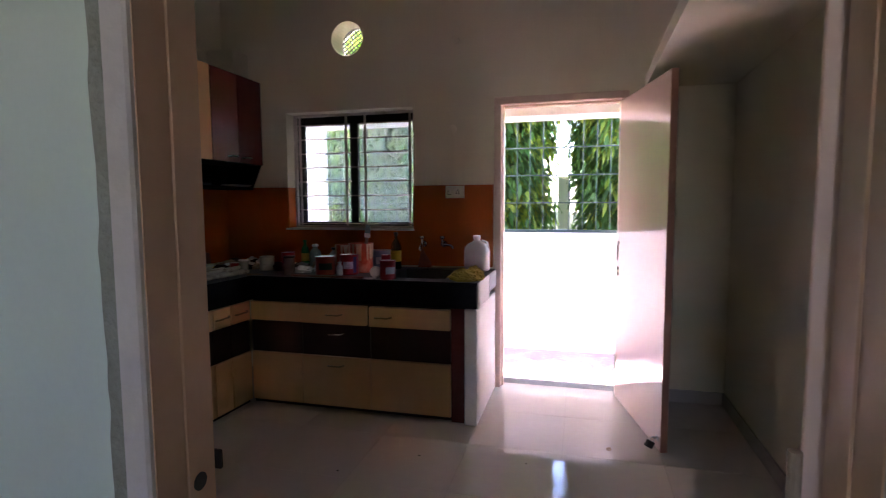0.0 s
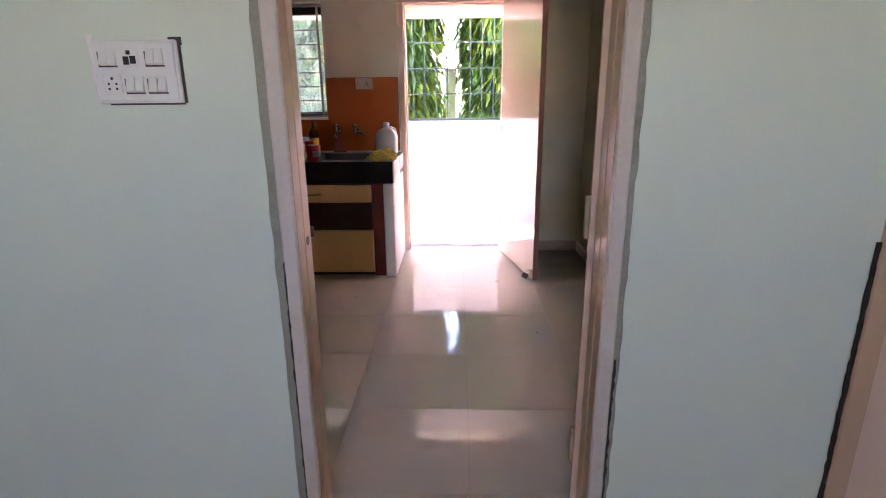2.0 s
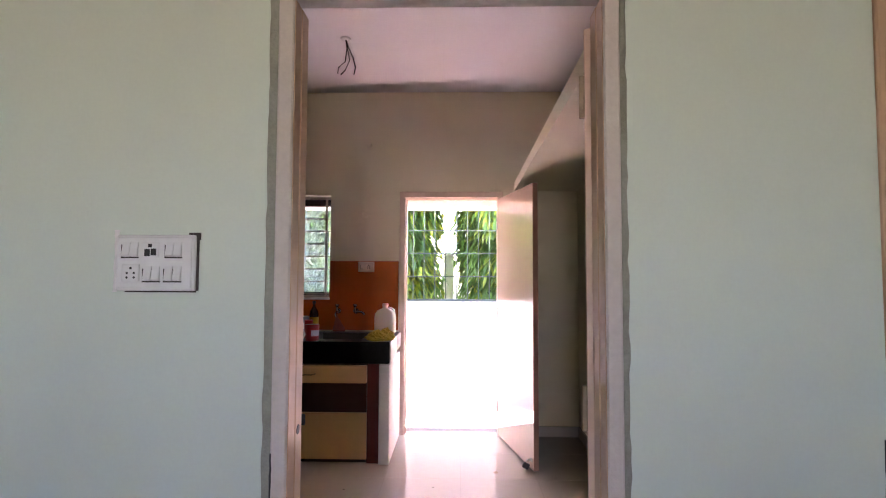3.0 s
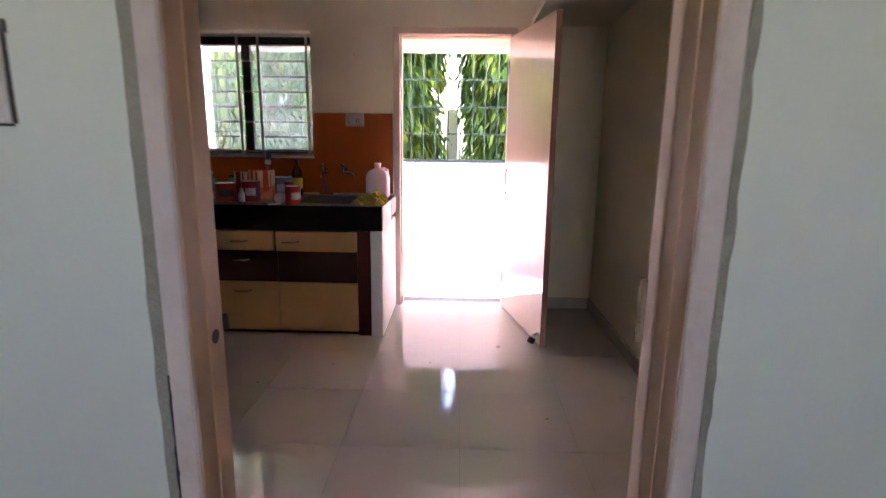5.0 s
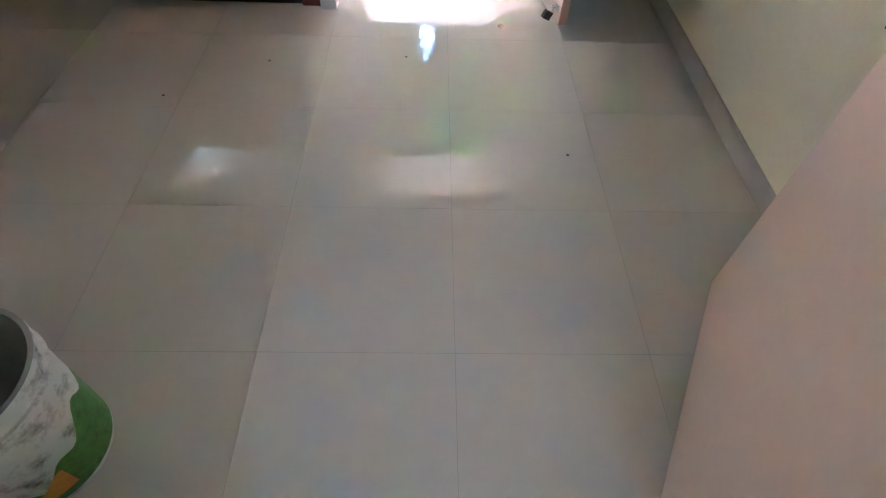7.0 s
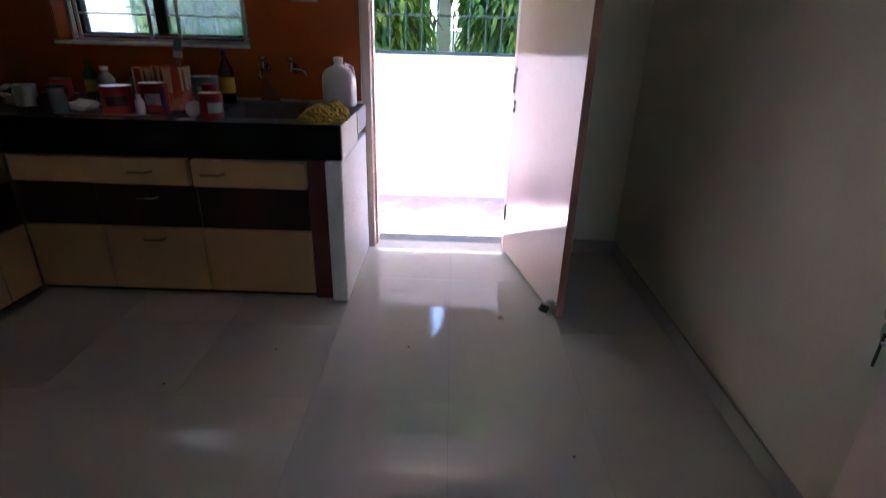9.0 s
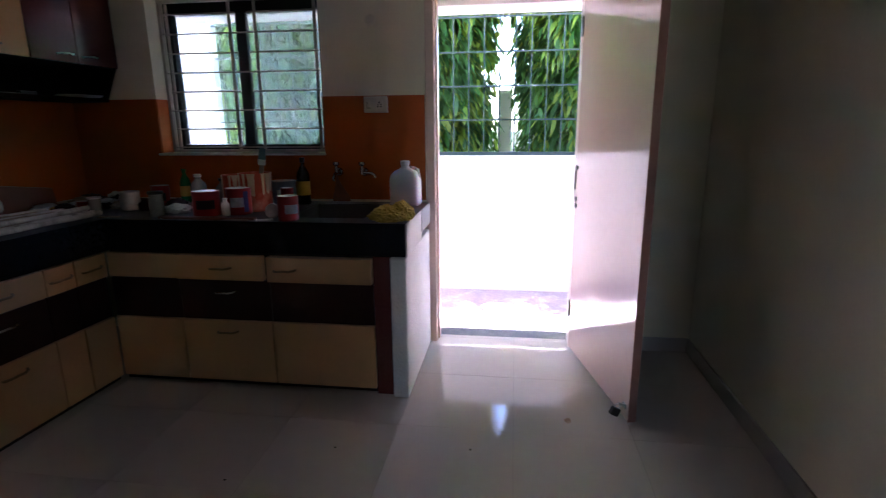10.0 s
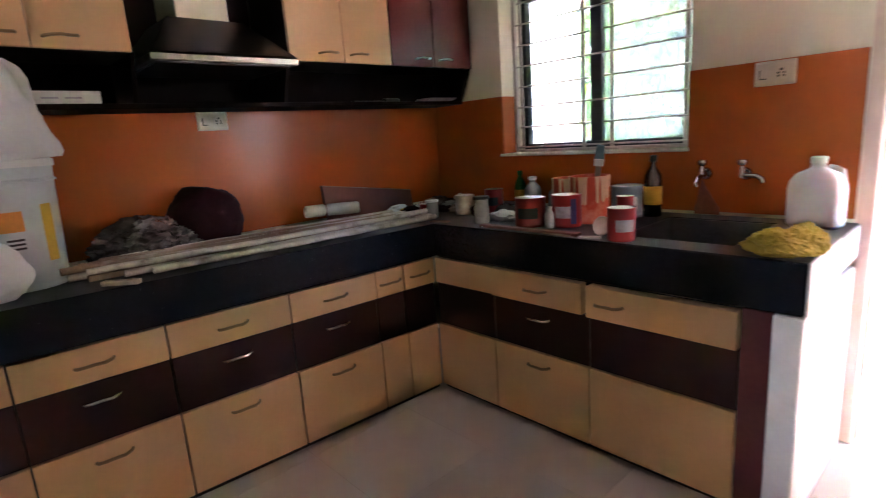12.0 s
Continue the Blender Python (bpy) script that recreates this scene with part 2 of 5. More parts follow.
def tube(points, r, seg=8, bm=None, caps=True, taper=None):
    """A round rod along points."""
    bm = bm or bmesh.new()
    ps = [Vector(p) for p in points]
    rings = []
    for i, p in enumerate(ps):
        d = (ps[min(i + 1, len(ps) - 1)] - ps[max(i - 1, 0)]).normalized()
        u = d.cross(Vector((0, 0, 1)) if abs(d.z) < 0.9 else Vector((1, 0, 0))).normalized()
        v = d.cross(u)
        rr = r if taper is None else r + (taper - r) * i / (len(ps) - 1)
        rings.append([bm.verts.new(p + rr * (math.cos(a) * u + math.sin(a) * v)) for a in [2 * math.pi * k / seg for k in range(seg)]])
    for a, b in zip(rings, rings[1:]):
        for k in range(seg):
            bm.faces.new((a[k], a[(k + 1) % seg], b[(k + 1) % seg], b[k]))
    if caps:
        bm.faces.new(rings[0][::-1])
        bm.faces.new(rings[-1])
    return bm


def prism(outline, axis, a, b, bm=None):
    """A polygon pushed along an axis ('x', 'y' or 'z') from a to b; outline in the two other axes."""
    bm = bm or bmesh.new()
    def at(p, s):
        return {"x": (s, p[0], p[1]), "y": (p[0], s, p[1]), "z": (p[0], p[1], s)}[axis]
    lo = [bm.verts.new(at(p, a)) for p in outline]
    hi = [bm.verts.new(at(p, b)) for p in outline]
    n = len(outline)
    bm.faces.new(lo)
    bm.faces.new(hi[::-1])
    for i in range(n):
        bm.faces.new((lo[i], hi[i], hi[(i + 1) % n], lo[(i + 1) % n]))
    bmesh.ops.recalc_face_normals(bm, faces=bm.faces)
    return bm


def structure(name, bm, mat, label, category, smooth=False):
    return tagged(part(name, bm, mat, None, "", smooth), label, category, "", "structure")


# ---- the large structure ----
XL, XR = -2.23, 1.495          # kitchen walls
YE, YH = -3.078, -3.178          # entry wall: kitchen face, hall face
H = 2.95                      # ceiling
WT = 0.23                     # outer wall
WIN = (-1.672, -0.635, 1.152, 2.042)
DOOR = (-0.036, 0.86, 2.074)
HX0, HX1, HY = -2.6, 3.0, -7.0

# far wall with window, door and round ventilator
bm = bmesh.new()
vx, vz, vr = -1.145, 2.565, 0.126
box(XL - 0.15, 0, -0.05, WIN[0], WT, H, bm=bm)
box(WIN[0], 0, -0.05, WIN[1], WT, WIN[2], bm=bm)
box(WIN[1], 0, -0.05, DOOR[0], WT, H, bm=bm)
box(DOOR[0], 0, DOOR[2], DOOR[1], WT, H, bm=bm)
box(DOOR[1], 0, -0.05, XR + 0.15, WT, H, bm=bm)
seg = 32
sq = [(WIN[0], WIN[3]), (WIN[1], WIN[3]), (WIN[1], H), (WIN[0], H)]
def rim_point(a):
    c, s = math.cos(a), math.sin(a)
    kx = ((WIN[1] if c > 0 else WIN[0]) - vx) / c if abs(c) > 1e-6 else 1e9
    kz = ((H if s > 0 else WIN[3]) - vz) / s if abs(s) > 1e-6 else 1e9
    k = min(kx, kz)
    return (vx + k * c, vz + k * s)
angs = sorted([2 * math.pi * i / seg for i in range(seg)] + [math.atan2(z - vz, x - vx) % (2 * math.pi) for x, z in sq])
inn = [[bm.verts.new((vx + vr * math.cos(a), y, vz + vr * math.sin(a))) for a in angs] for y in (0, WT)]
out = [[bm.verts.new((rim_point(a)[0], y, rim_point(a)[1])) for a in angs] for y in (0, WT)]
for i in range(len(angs)):
    j = (i + 1) % len(angs)
    bm.faces.new((inn[0][i], inn[0][j], out[0][j], out[0][i]))
    bm.faces.new((inn[1][j], inn[1][i], out[1][i], out[1][j]))
    bm.faces.new((inn[0][j], inn[0][i], inn[1][i], inn[1][j]))
    bm.faces.new((out[0][i], out[0][j], out[1][j], out[1][i]))
bmesh.ops.recalc_face_normals(bm, faces=bm.faces)
structure("wall_north", bm, M["cream_paint"], "cream painted kitchen wall with window, door and round ventilator", "wall")

structure("wall_west", box(XL - 0.15, YE, -0.05, XL, 0, H), M["cream_paint"], "cream painted kitchen wall behind the long counter", "wall")
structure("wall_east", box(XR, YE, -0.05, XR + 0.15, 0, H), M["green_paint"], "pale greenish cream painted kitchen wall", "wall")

# entry wall: kitchen skin and hall skin, each its own paint
EX0, EX1, EZ = -0.034, 0.884, 2.13
for nm, y0, y1, mt, lb in (("wall_south", -3.108, YE, "cream_paint", "cream painted inner side of the entry wall"), ("wall_hall", YH, -3.108, "hall_paint", "pale mint painted hall wall around the doorway")):
    x0, x1 = (XL - 0.15, XR + 0.15) if nm == "wall_south" else (HX0 - 0.15, HX1 + 0.15)
    bm = bmesh.new()
    box(x0, y0, -0.05, EX0, y1, H, bm=bm)
    box(EX0, y0, EZ, EX1, y1, H, bm=bm)
    if nm == "wall_south":
        box(EX1, y0, -0.05, x1, y1, H, bm=bm)
    else:
        box(EX1, y0, -0.05, 1.51, y1, H, bm=bm)
        box(1.51, y0, 2.13, 2.505, y1, H, bm=bm)
        box(2.505, y0, -0.05, x1, y1, H, bm=bm)
    structure(nm, bm, M[mt], lb, "wall")

structure("wall_hall_west", box(HX0 - 0.15, HY, -0.05, HX0, YH, H), M["hall_paint"], "pale mint painted hall side wall", "wall")
structure("wall_hall_east", box(HX1, HY, -0.05, HX1 + 0.15, YH, H), M["hall_paint"], "pale mint painted hall side wall", "wall")
# unseen back wall; its opening is added to hold the fill lamp
bm = bmesh.new()
box(HX0 - 0.15, HY - 0.15, -0.05, -0.1, HY, H, bm=bm)
box(0.55, HY - 0.15, -0.05, HX1 + 0.15, HY, H, bm=bm)
box(-0.1, HY - 0.15, -0.05, 0.55, HY, 1.4, bm=bm)
box(-0.1, HY - 0.15, 2.2, 0.65, HY, H, bm=bm)
structure("wall_hall_south", bm, M["hall_paint"], "unseen pale mint painted hall wall with an opening added for the fill lamp", "wall")

structure("ceiling", box(XL - 0.15, -3.108, H, XR + 0.15, WT, H + 0.12), M["ceiling_paint"], "white painted kitchen ceiling", "ceiling")
structure("ceiling_hall", box(HX0 - 0.15, HY - 0.15, H, HX1 + 0.15, -3.11, H + 0.12), M["ceiling_paint"], "white painted hall ceiling", "ceiling")

# floors: a dark bed under separate tiles
floor = structure("floor", box(XL - 0.15, -3.108, -0.12, XR + 0.15, WT, -0.0009), M["grout"], "glossy beige vitrified floor tiles with fine dark joints", "floor")
hall_floor = structure("floor_hall", box(HX0 - 0.15, HY - 0.15, -0.12, HX1 + 0.15, -3.11, -0.0009), M["grout"], "glossy beige vitrified hall floor tiles", "floor")

# loft slab along the east wall
structure("loft", prism([(0, 2.08), (0, 2.15), (YE, 2.26), (YE, 2.16)], "x", 0.953, XR), M["cream_paint"], "cream plastered concrete loft slab above the door", "loft")

# boxed pillar above the wall cabinets
structure("pillar_box", box(XL, -0.19, 2.33, -1.99, 0, 2.505, 0.004), M["cream_paint"], "cream plastered box in the corner above the cabinets", "pillar")

# wall tiles
structure("dado_north", prism([(XL, 0.88), (DOOR[0] - 0.004, 0.88), (DOOR[0] - 0.004, 1.47), (WIN[1], 1.47), (WIN[1], WIN[2]), (WIN[0], WIN[2]), (WIN[0], 1.47), (XL, 1.47)], "y", -0.008, 0.0), M["tile_wall"], "burnt orange glazed wall tiles below cream paint", "wall tiles")
structure("dado_return", box(WIN[0], -0.004, WIN[2] + 0.001, WIN[0] + 0.006, 0.103, 1.47), M["tile_wall"], "burnt orange tile return in the window reveal", "wall tiles")
structure("dado_west", box(XL, YE, 0.88, XL + 0.008, -0.009, 1.47), M["tile_wall"], "burnt orange glazed wall tiles above the counter", "wall tiles")

# skirting
structure("baseboard_east", box(XR - 0.012, -2.99, 0.0, XR, -0.001, 0.085, 0.002), M["tile_floor"], "beige tile skirting", "skirting")
structure("baseboard_north", box(DOOR[1] + 0.05, -0.012, 0.0, XR - 0.013, 0, 0.085, 0.002), M["tile_floor"], "beige tile skirting", "skirting")
structure("baseboard_hall", box(HX0, YH - 0.012, 0.0, EX0 - 0.02, YH, 0.122, 0.002), M["tile_floor"], "beige tile skirting under the mint wall", "skirting")
structure("baseboard_hall_east", box(EX1 + 0.02, YH - 0.012, 0.0, 1.495, YH, 0.122, 0.002), M["tile_floor"], "beige tile skirting under the mint wall", "skirting")

# ---- outside ----
structure("ground", box(-400, -400, -0.7, 400, 600, -0.35), M["earth"], "dry earth and grass of the garden", "ground")
structure("veranda_floor", box(-3.2, WT, -0.5, 2.9, 1.16, -0.03), M["paver"], "reddish stone veranda floor with pale sun dapples painted in", "floor")
structure("parapet", box(-3.2, 1.16, -0.6, 2.9, 1.29, 1.068, 0.006), M["outside_paint"], "white painted veranda parapet wall in bright daylight", "wall")
structure("sunshade", box(-3.2, WT, 1.972, 2.9, 0.5, 2.06, 0.004), M["outside_paint"], "white painted concrete sunshade slab above the door", "sunshade")
structure("veranda_wall_west", box(-3.35, 0.0, -0.5, -3.2, 1.25, 2.25), M["outside_paint"], "white painted veranda end wall", "wall")
structure("veranda_wall_east", box(2.9, 0.0, -0.5, 3.05, 1.25, 2.25), M["outside_paint"], "white painted veranda end wall", "wall")
structure("house_wall_west", box(-3.2, 0, -0.5, XL - 0.152, WT, 2.97), M["outside_paint"], "white painted outer house wall", "wall")
structure("house_wall_east", box(XR + 0.152, 0, -0.5, 2.9, WT, 2.97), M["outside_paint"], "white painted outer house wall", "wall")
structure("veranda_pillar", box(-3.2, 1.155, 1.0, -1.95, 1.24, 2.9, 0.006), M["outside_paint"], "white painted veranda pillar", "pillar")
structure("threshold", box(DOOR[0], 0.105, -0.05, DOOR[1], 0.235, 0.0, 0.004), M["threshold_stone"], "grey stone door threshold", "threshold")


# ---- doors ----
def door_frame(name, x0, x1, y0, y1, z, w, mat, label):
    """Jambs and head of a door frame with a rebate strip."""
    t = tagged(new(name), label, "door frame", "", "structure")
    for nm, a, b in (("jamb", x0, x0 + w), ("jamb", x1 - w, x1)):
        part(nm, box(a, y0, 0.0, b, y1, z - w, 0.004), mat, t)
    part("head", box(x0, y0, z - w, x1, y1, z, 0.004), mat, t)
    return t


# outer door
f1 = door_frame("door_frame_1", DOOR[0] + 0.002, DOOR[1] - 0.002, -0.014, 0.1, DOOR[2] - 0.002, 0.05, M["frame_pink"], "pinkish tan painted wooden frame of the open outer door")
part("rebate", box(DOOR[0] + 0.049, 0.04, 0.0, DOOR[0] + 0.063, 0.1, DOOR[2] - 0.05, 0.002), M["frame_pink"], f1)
part("rebate", box(DOOR[0] + 0.063, 0.04, DOOR[2] - 0.065, DOOR[1] - 0.05, 0.1, DOOR[2] - 0.05, 0.002), M["frame_pink"], f1)


def aldrop(parent, s, z, y, sgn, mat):
    """A sliding bolt with its plate, rod and hanging hasp, on the face of a leaf."""
    p = part("bolt_plate", box(s - 0.02, y, z - 0.03, s + 0.02, y + sgn * 0.004, z + 0.03, 0.001), mat, parent)
    part("bolt_rod", tube([(s - 0.06, y + sgn * 0.014, z), (s + 0.07, y + sgn * 0.014, z)], 0.006, 8), mat, p)
    return p


d1 = thing("door_1", (0.808, -0.012, 0), "glossy pink-cream painted flush door standing open into the kitchen", "door", "", "structure")
LW = 0.838
part("leaf", box(-LW, -0.035, 0.012, 0, 0, 2.004, 0.002), M["leaf_paint"], d1)
part("lipping", box(-LW - 0.004, -0.036, 0.012, -LW, 0.001, 2.004, 0.001), M["leaf_edge"], d1, "brown unpainted edge of the door")
for z in (0.25, 1.0, 1.8):
    part("hinge", tube([(0.004, 0.004, z - 0.05), (0.004, 0.004, z + 0.05)], 0.006, 8), M["steel"], d1)
hz = 0.075
hp = part("hasp", box(-LW + 0.02, 0.0, hz - 0.012, -LW + 0.055, 0.005, hz + 0.012, 0.001), M["steel"], d1, "worn steel hasp")
part("staple", tube([(-LW + 0.03, 0.004, hz + 0.01), (-LW + 0.032, 0.03, hz + 0.008), (-LW + 0.045, 0.035, hz), (-LW + 0.05, 0.004, hz - 0.006)], 0.0035, 6), M["steel"], hp)
for z in (1.07, 0.9, 0.86):
    part("catch", box(-0.03, 0.0, z - 0.012, -0.008, 0.01, z + 0.012, 0.002), M["steel"], d1)
d1.rotation_euler = (0, 0, radians(102.5))

# padlock hanging on the hasp
pl = thing("padlock", (0.93, -0.775, 0.0), "dark steel padlock hanging from the foot of the open door", "padlock")
part("body", box(-0.022, -0.011, 0.012, 0.022, 0.011, 0.05, 0.004, seg=2), M["iron"], pl)
part("shackle", tube([(-0.012, 0, 0.048), (-0.012, 0, 0.066), (-0.006, 0, 0.076), (0.006, 0, 0.076), (0.012, 0, 0.066), (0.012, 0, 0.048)], 0.0035, 8), M["steel"], pl)
pl.rotation_euler = (0.0, 0.5, radians(20))

# entry doorway
f2 = door_frame("door_frame_2", EX0 + 0.022, EX1 - 0.016, YH - 0.008, -3.123, EZ - 0.02, 0.04, M["primer"], "old wooden entry door frame with flaking pale primer")
j0, j1 = EX0 + 0.062, EX1 - 0.056
part("reveal", box(EX0 + 0.022, -3.1225, 0.0, j0 + 0.004, -3.066, EZ - 0.06, 0.002), M["frame_paint"], f2, "tan painted inner face of the jamb")
part("reveal", box(j1 - 0.004, -3.1225, 0.0, EX1 - 0.016, -3.066, EZ - 0.06, 0.002), M["frame_paint"], f2, "tan painted inner face of the jamb")
part("lining", box(j0, YH + 0.002, 0.0, j0 + 0.002, -3.1235, EZ - 0.06), M["frame_paint"], f2, "tan painted inner face of the jamb")
part("lining", box(j1 - 0.002, YH + 0.002, 0.0, j1, -3.1235, EZ - 0.06), M["frame_paint"], f2, "tan painted inner face of the jamb")
bm = lathe([(0.0, 0.0012), (0.013, 0.0012), (0.013, 0.0)], 16)
bmesh.ops.transform(bm, matrix=Matrix.Translation((j0 + 0.004, -3.1, 0.936)) @ Matrix.Rotation(radians(90), 4, "Y"), verts=bm.verts)
part("bolt_hole", bm, M["plastic_black"], f2, "dark bolt hole in the jamb")
part("strike_plate", box(j0 - 0.01, -3.065, 0.936, j0 + 0.012, -3.058, 0.966, 0.002), M["plastic_black"], f2)


def ragged_strip(x0, x1, y, z1, thick, seed, n=60):
    """A strip of filler with wavy edges, a few millimetres proud of the wall."""
    rnd = random.Random(seed)
    bm = bmesh.new()
    cols = []
    for i in range(n + 1):
        z = z1 * i / n
        a, b = x0 + rnd.uniform(-0.002, 0.002), x1 + rnd.uniform(-0.0025, 0.0025)
        t = thick * rnd.uniform(0.5, 1.2)
        cols.append([bm.verts.new(p) for p in ((a, y, z), (a + 0.003, y - t, z), (b - 0.003, y - t * 0.7, z), (b, y, z))])
    for p, q in zip(cols, cols[1:]):
        for k in range(3):
            bm.faces.new((p[k], p[k + 1], q[k + 1], q[k]))
    return bm


structure("trim_filler_west", ragged_strip(EX0 - 0.002, EX0 + 0.025, YH, EZ, 0.005, 3), M["filler"], "rough olive-grey filler where plaster meets the door frame", "plaster", True)
structure("trim_filler_east", ragged_strip(EX1 - 0.018, EX1 + 0.001, YH, EZ, 0.005, 5), M["filler"], "rough olive-grey filler where plaster meets the door frame", "plaster", True)
structure("trim_crack_east", ragged_strip(EX1 - 0.016, EX1 - 0.008, YH - 0.004, 0.62, 0.003, 8, 40), M["plastic_black"], "dark ragged gap in the plaster", "crack")
structure("trim_crack_west", ragged_strip(EX0 + 0.02, EX0 + 0.028, YH - 0.006, 0.9, 0.003, 9, 50), M["plastic_black"], "dark ragged gap in the plaster beside the frame", "crack")

d2 = thing("door_2", (0.812, -3.038, 0), "salmon painted flush entry door standing open against the wall", "door", "", "structure")
L2 = 0.89
part("leaf", box(-L2, 0.0, 0.012, 0, 0.035, 2.05, 0.003), M["leaf_paint_dull"], d2)
for z in (0.25, 0.985, 1.85):
    hg = part("hinge", tube([(0.008, -0.004, z - 0.06), (0.008, -0.004, z + 0.06)], 0.008, 10), M["hinge_paint"], d2, "painted steel butt hinge")
    part("hinge_plate", box(-0.035, -0.003, z - 0.06, 0.0, 0.0, z + 0.06, 0.001), M["hinge_paint"], hg)
    for dx, dz in ((-0.01, 0.045), (-0.026, 0.02), (-0.01, -0.012), (-0.026, -0.045)):
        sc = lathe([(0.0, 0.0014), (0.004, 0.0008), (0.0045, 0.0)], 10)
        bmesh.ops.transform(sc, matrix=Matrix.Translation((dx, -0.003, z + dz)) @ Matrix.Rotation(radians(90), 4, "X"), verts=sc.verts)
        part("screw", sc, M["iron"], hg)
    for k in (-0.04, -0.013, 0.013, 0.04):
        part("screw", box(-0.022, -0.0045, z + k - 0.003, -0.016, -0.003, z + k + 0.003), M["steel"], hg)
hd = part("pull_handle", tube([(-0.775, -0.002, 1.17), (-0.775, -0.012, 1.165), (-0.775, -0.034, 1.15), (-0.775, -0.04, 1.13), (-0.775, -0.04, 1.1), (-0.775, -0.034, 1.08), (-0.775, -0.012, 1.065), (-0.775, -0.002, 1.06)], 0.0026, 8), M["iron"], d2, "thin dark bow handle")
for z in (1.17, 1.06):
    part("foot", box(-0.781, -0.003, z - 0.014, -0.769, 0.0, z + 0.014, 0.001), M["iron"], hd)
lk = part("rim_lock", box(-0.815, -0.006, 0.885, -0.775, 0.0, 0.965, 0.002), M["steel"], d2, "worn steel rim lock with a key ring")
for z in (0.95, 0.91):
    bm = lathe([(0.0, 0.05), (0.014, 0.048), (0.02, 0.04), (0.02, 0.032), (0.009, 0.026), (0.009, 0.0)], 16)
    bmesh.ops.transform(bm, matrix=Matrix.Translation((-0.795, -0.006, z)) @ Matrix.Rotation(radians(90), 4, "X"), verts=bm.verts)
    part("knob", bm, M["brass"], lk, "", True)
part("key_ring", tube([(-0.795 + 0.018 * math.cos(a), -0.045, 0.872 + 0.018 * math.sin(a)) for a in [math.pi * 2 * i / 16 for i in range(17)]], 0.003, 6), M["steel"], lk)
part("key", box(-0.799, -0.048, 0.81, -0.793, -0.044, 0.87, 0.001), M["iron"], lk)
d2.rotation_euler = (0, 0, radians(-117.7))

# second hall door, closed
f3 = door_frame("door_frame_3", 1.512, 2.503, YH - 0.01, -3.118, 2.128, 0.06, M["frame_paint"], "tan painted frame of a closed hall door")
d3 = thing("door_3", (1.575, YH + 0.02, 0), "tan painted closed flush hall door", "door", "", "structure")
part("leaf", box(0, 0, 0.01, 0.865, 0.035, 2.06, 0.002), M["leaf_paint_dull"], d3)
structure("trim_crack_door", ragged_strip(1.497, 1.513, YH - 0.002, 0.95, 0.004, 12, 50), M["plastic_black"], "dark ragged gap beside the hall door frame", "crack")

# ---- window ----
w = tagged(new("window_1"), "dark aluminium sliding window behind a painted steel grille", "window", "", "structure")
x0, x1, z0, z1 = WIN[0], WIN[1], WIN[2], WIN[3]
GY, SY = 0.105, 0.165
lin = part("window_frame", box(x0 + 0.001, GY, z0 + 0.001, x0 + 0.02, GY + 0.025, z1 - 0.001, 0.002), M["bar_paint"], w, "cream painted steel grille frame")
for b in ((x1 - 0.02, GY, z0 + 0.001, x1 - 0.001, GY + 0.025, z1 - 0.001), (x0 + 0.02, GY, z1 - 0.02, x1 - 0.02, GY + 0.025, z1 - 0.001), (x0 + 0.02, GY, z0 + 0.001, x1 - 0.02, GY + 0.025, z0 + 0.016)):
    part("frame_bar", box(*b, 0.002), M["bar_paint"], lin)
for i in range(8):
    z = z0 + 0.03 + 0.111 * i
    segs = [(x0 + 0.004, x1 - 0.004)] if i % 2 == 0 else [(x0 + 0.035, x0 + 0.49), (x0 + 0.565, x1 - 0.004)]
    for a, b in segs:
        part("grille_bar", tube([(a, GY + 0.008, z), (b, GY + 0.008, z)], 0.0045, 8), M["bar_paint"], w)
for x in (x0 + 0.047, x0 + 0.446, x0 + 0.606, x1 - 0.066):
    part("grille_upright", box(x - 0.009, GY + 0.013, z0 + 0.016, x + 0.009, GY + 0.023, z1 - 0.02, 0.002), M["bar_paint"], w)
sf = part("sash_frame", box(x0 + 0.001, SY, z0 + 0.001, x0 + 0.05, SY + 0.055, z1 - 0.001, 0.002), M["alu_dark"], w, "dark brown aluminium window frame")
for b in ((x1 - 0.03, SY, z0 + 0.001, x1 - 0.001, SY + 0.055, z1 - 0.001), (x0 + 0.05, SY, z1 - 0.076, x1 - 0.03, SY + 0.055, z1 - 0.001), (x0 + 0.05, SY, z0 + 0.001, x1 - 0.03, SY + 0.055, z0 + 0.044), (x0 + 0.458, SY + 0.005, z0 + 0.044, x0 + 0.522, SY + 0.05, z1 - 0.076)):
    part("rail", box(*b, 0.002), M["alu_dark"], sf)
g = part("pane", box(x0 + 0.522, SY + 0.015, z0 + 0.044, x1 - 0.03, SY + 0.02, z1 - 0.076), M["glass_dusty"], w, "dusty pale green-blue glass")
g.visible_shadow = False
g = part("pane", box(x0 + 0.05, SY + 0.032, z0 + 0.044, x0 + 0.458, SY + 0.037, z1 - 0.076), M["glass_clear"], w, "slightly dusty pale blue glass")
g.visible_shadow = False
part("window_sill", box(x0 - 0.02, -0.016, z0 - 0.014, x1 + 0.004, GY - 0.001, z0, 0.003), M["white_plaster"], w, "pale stone window sill")

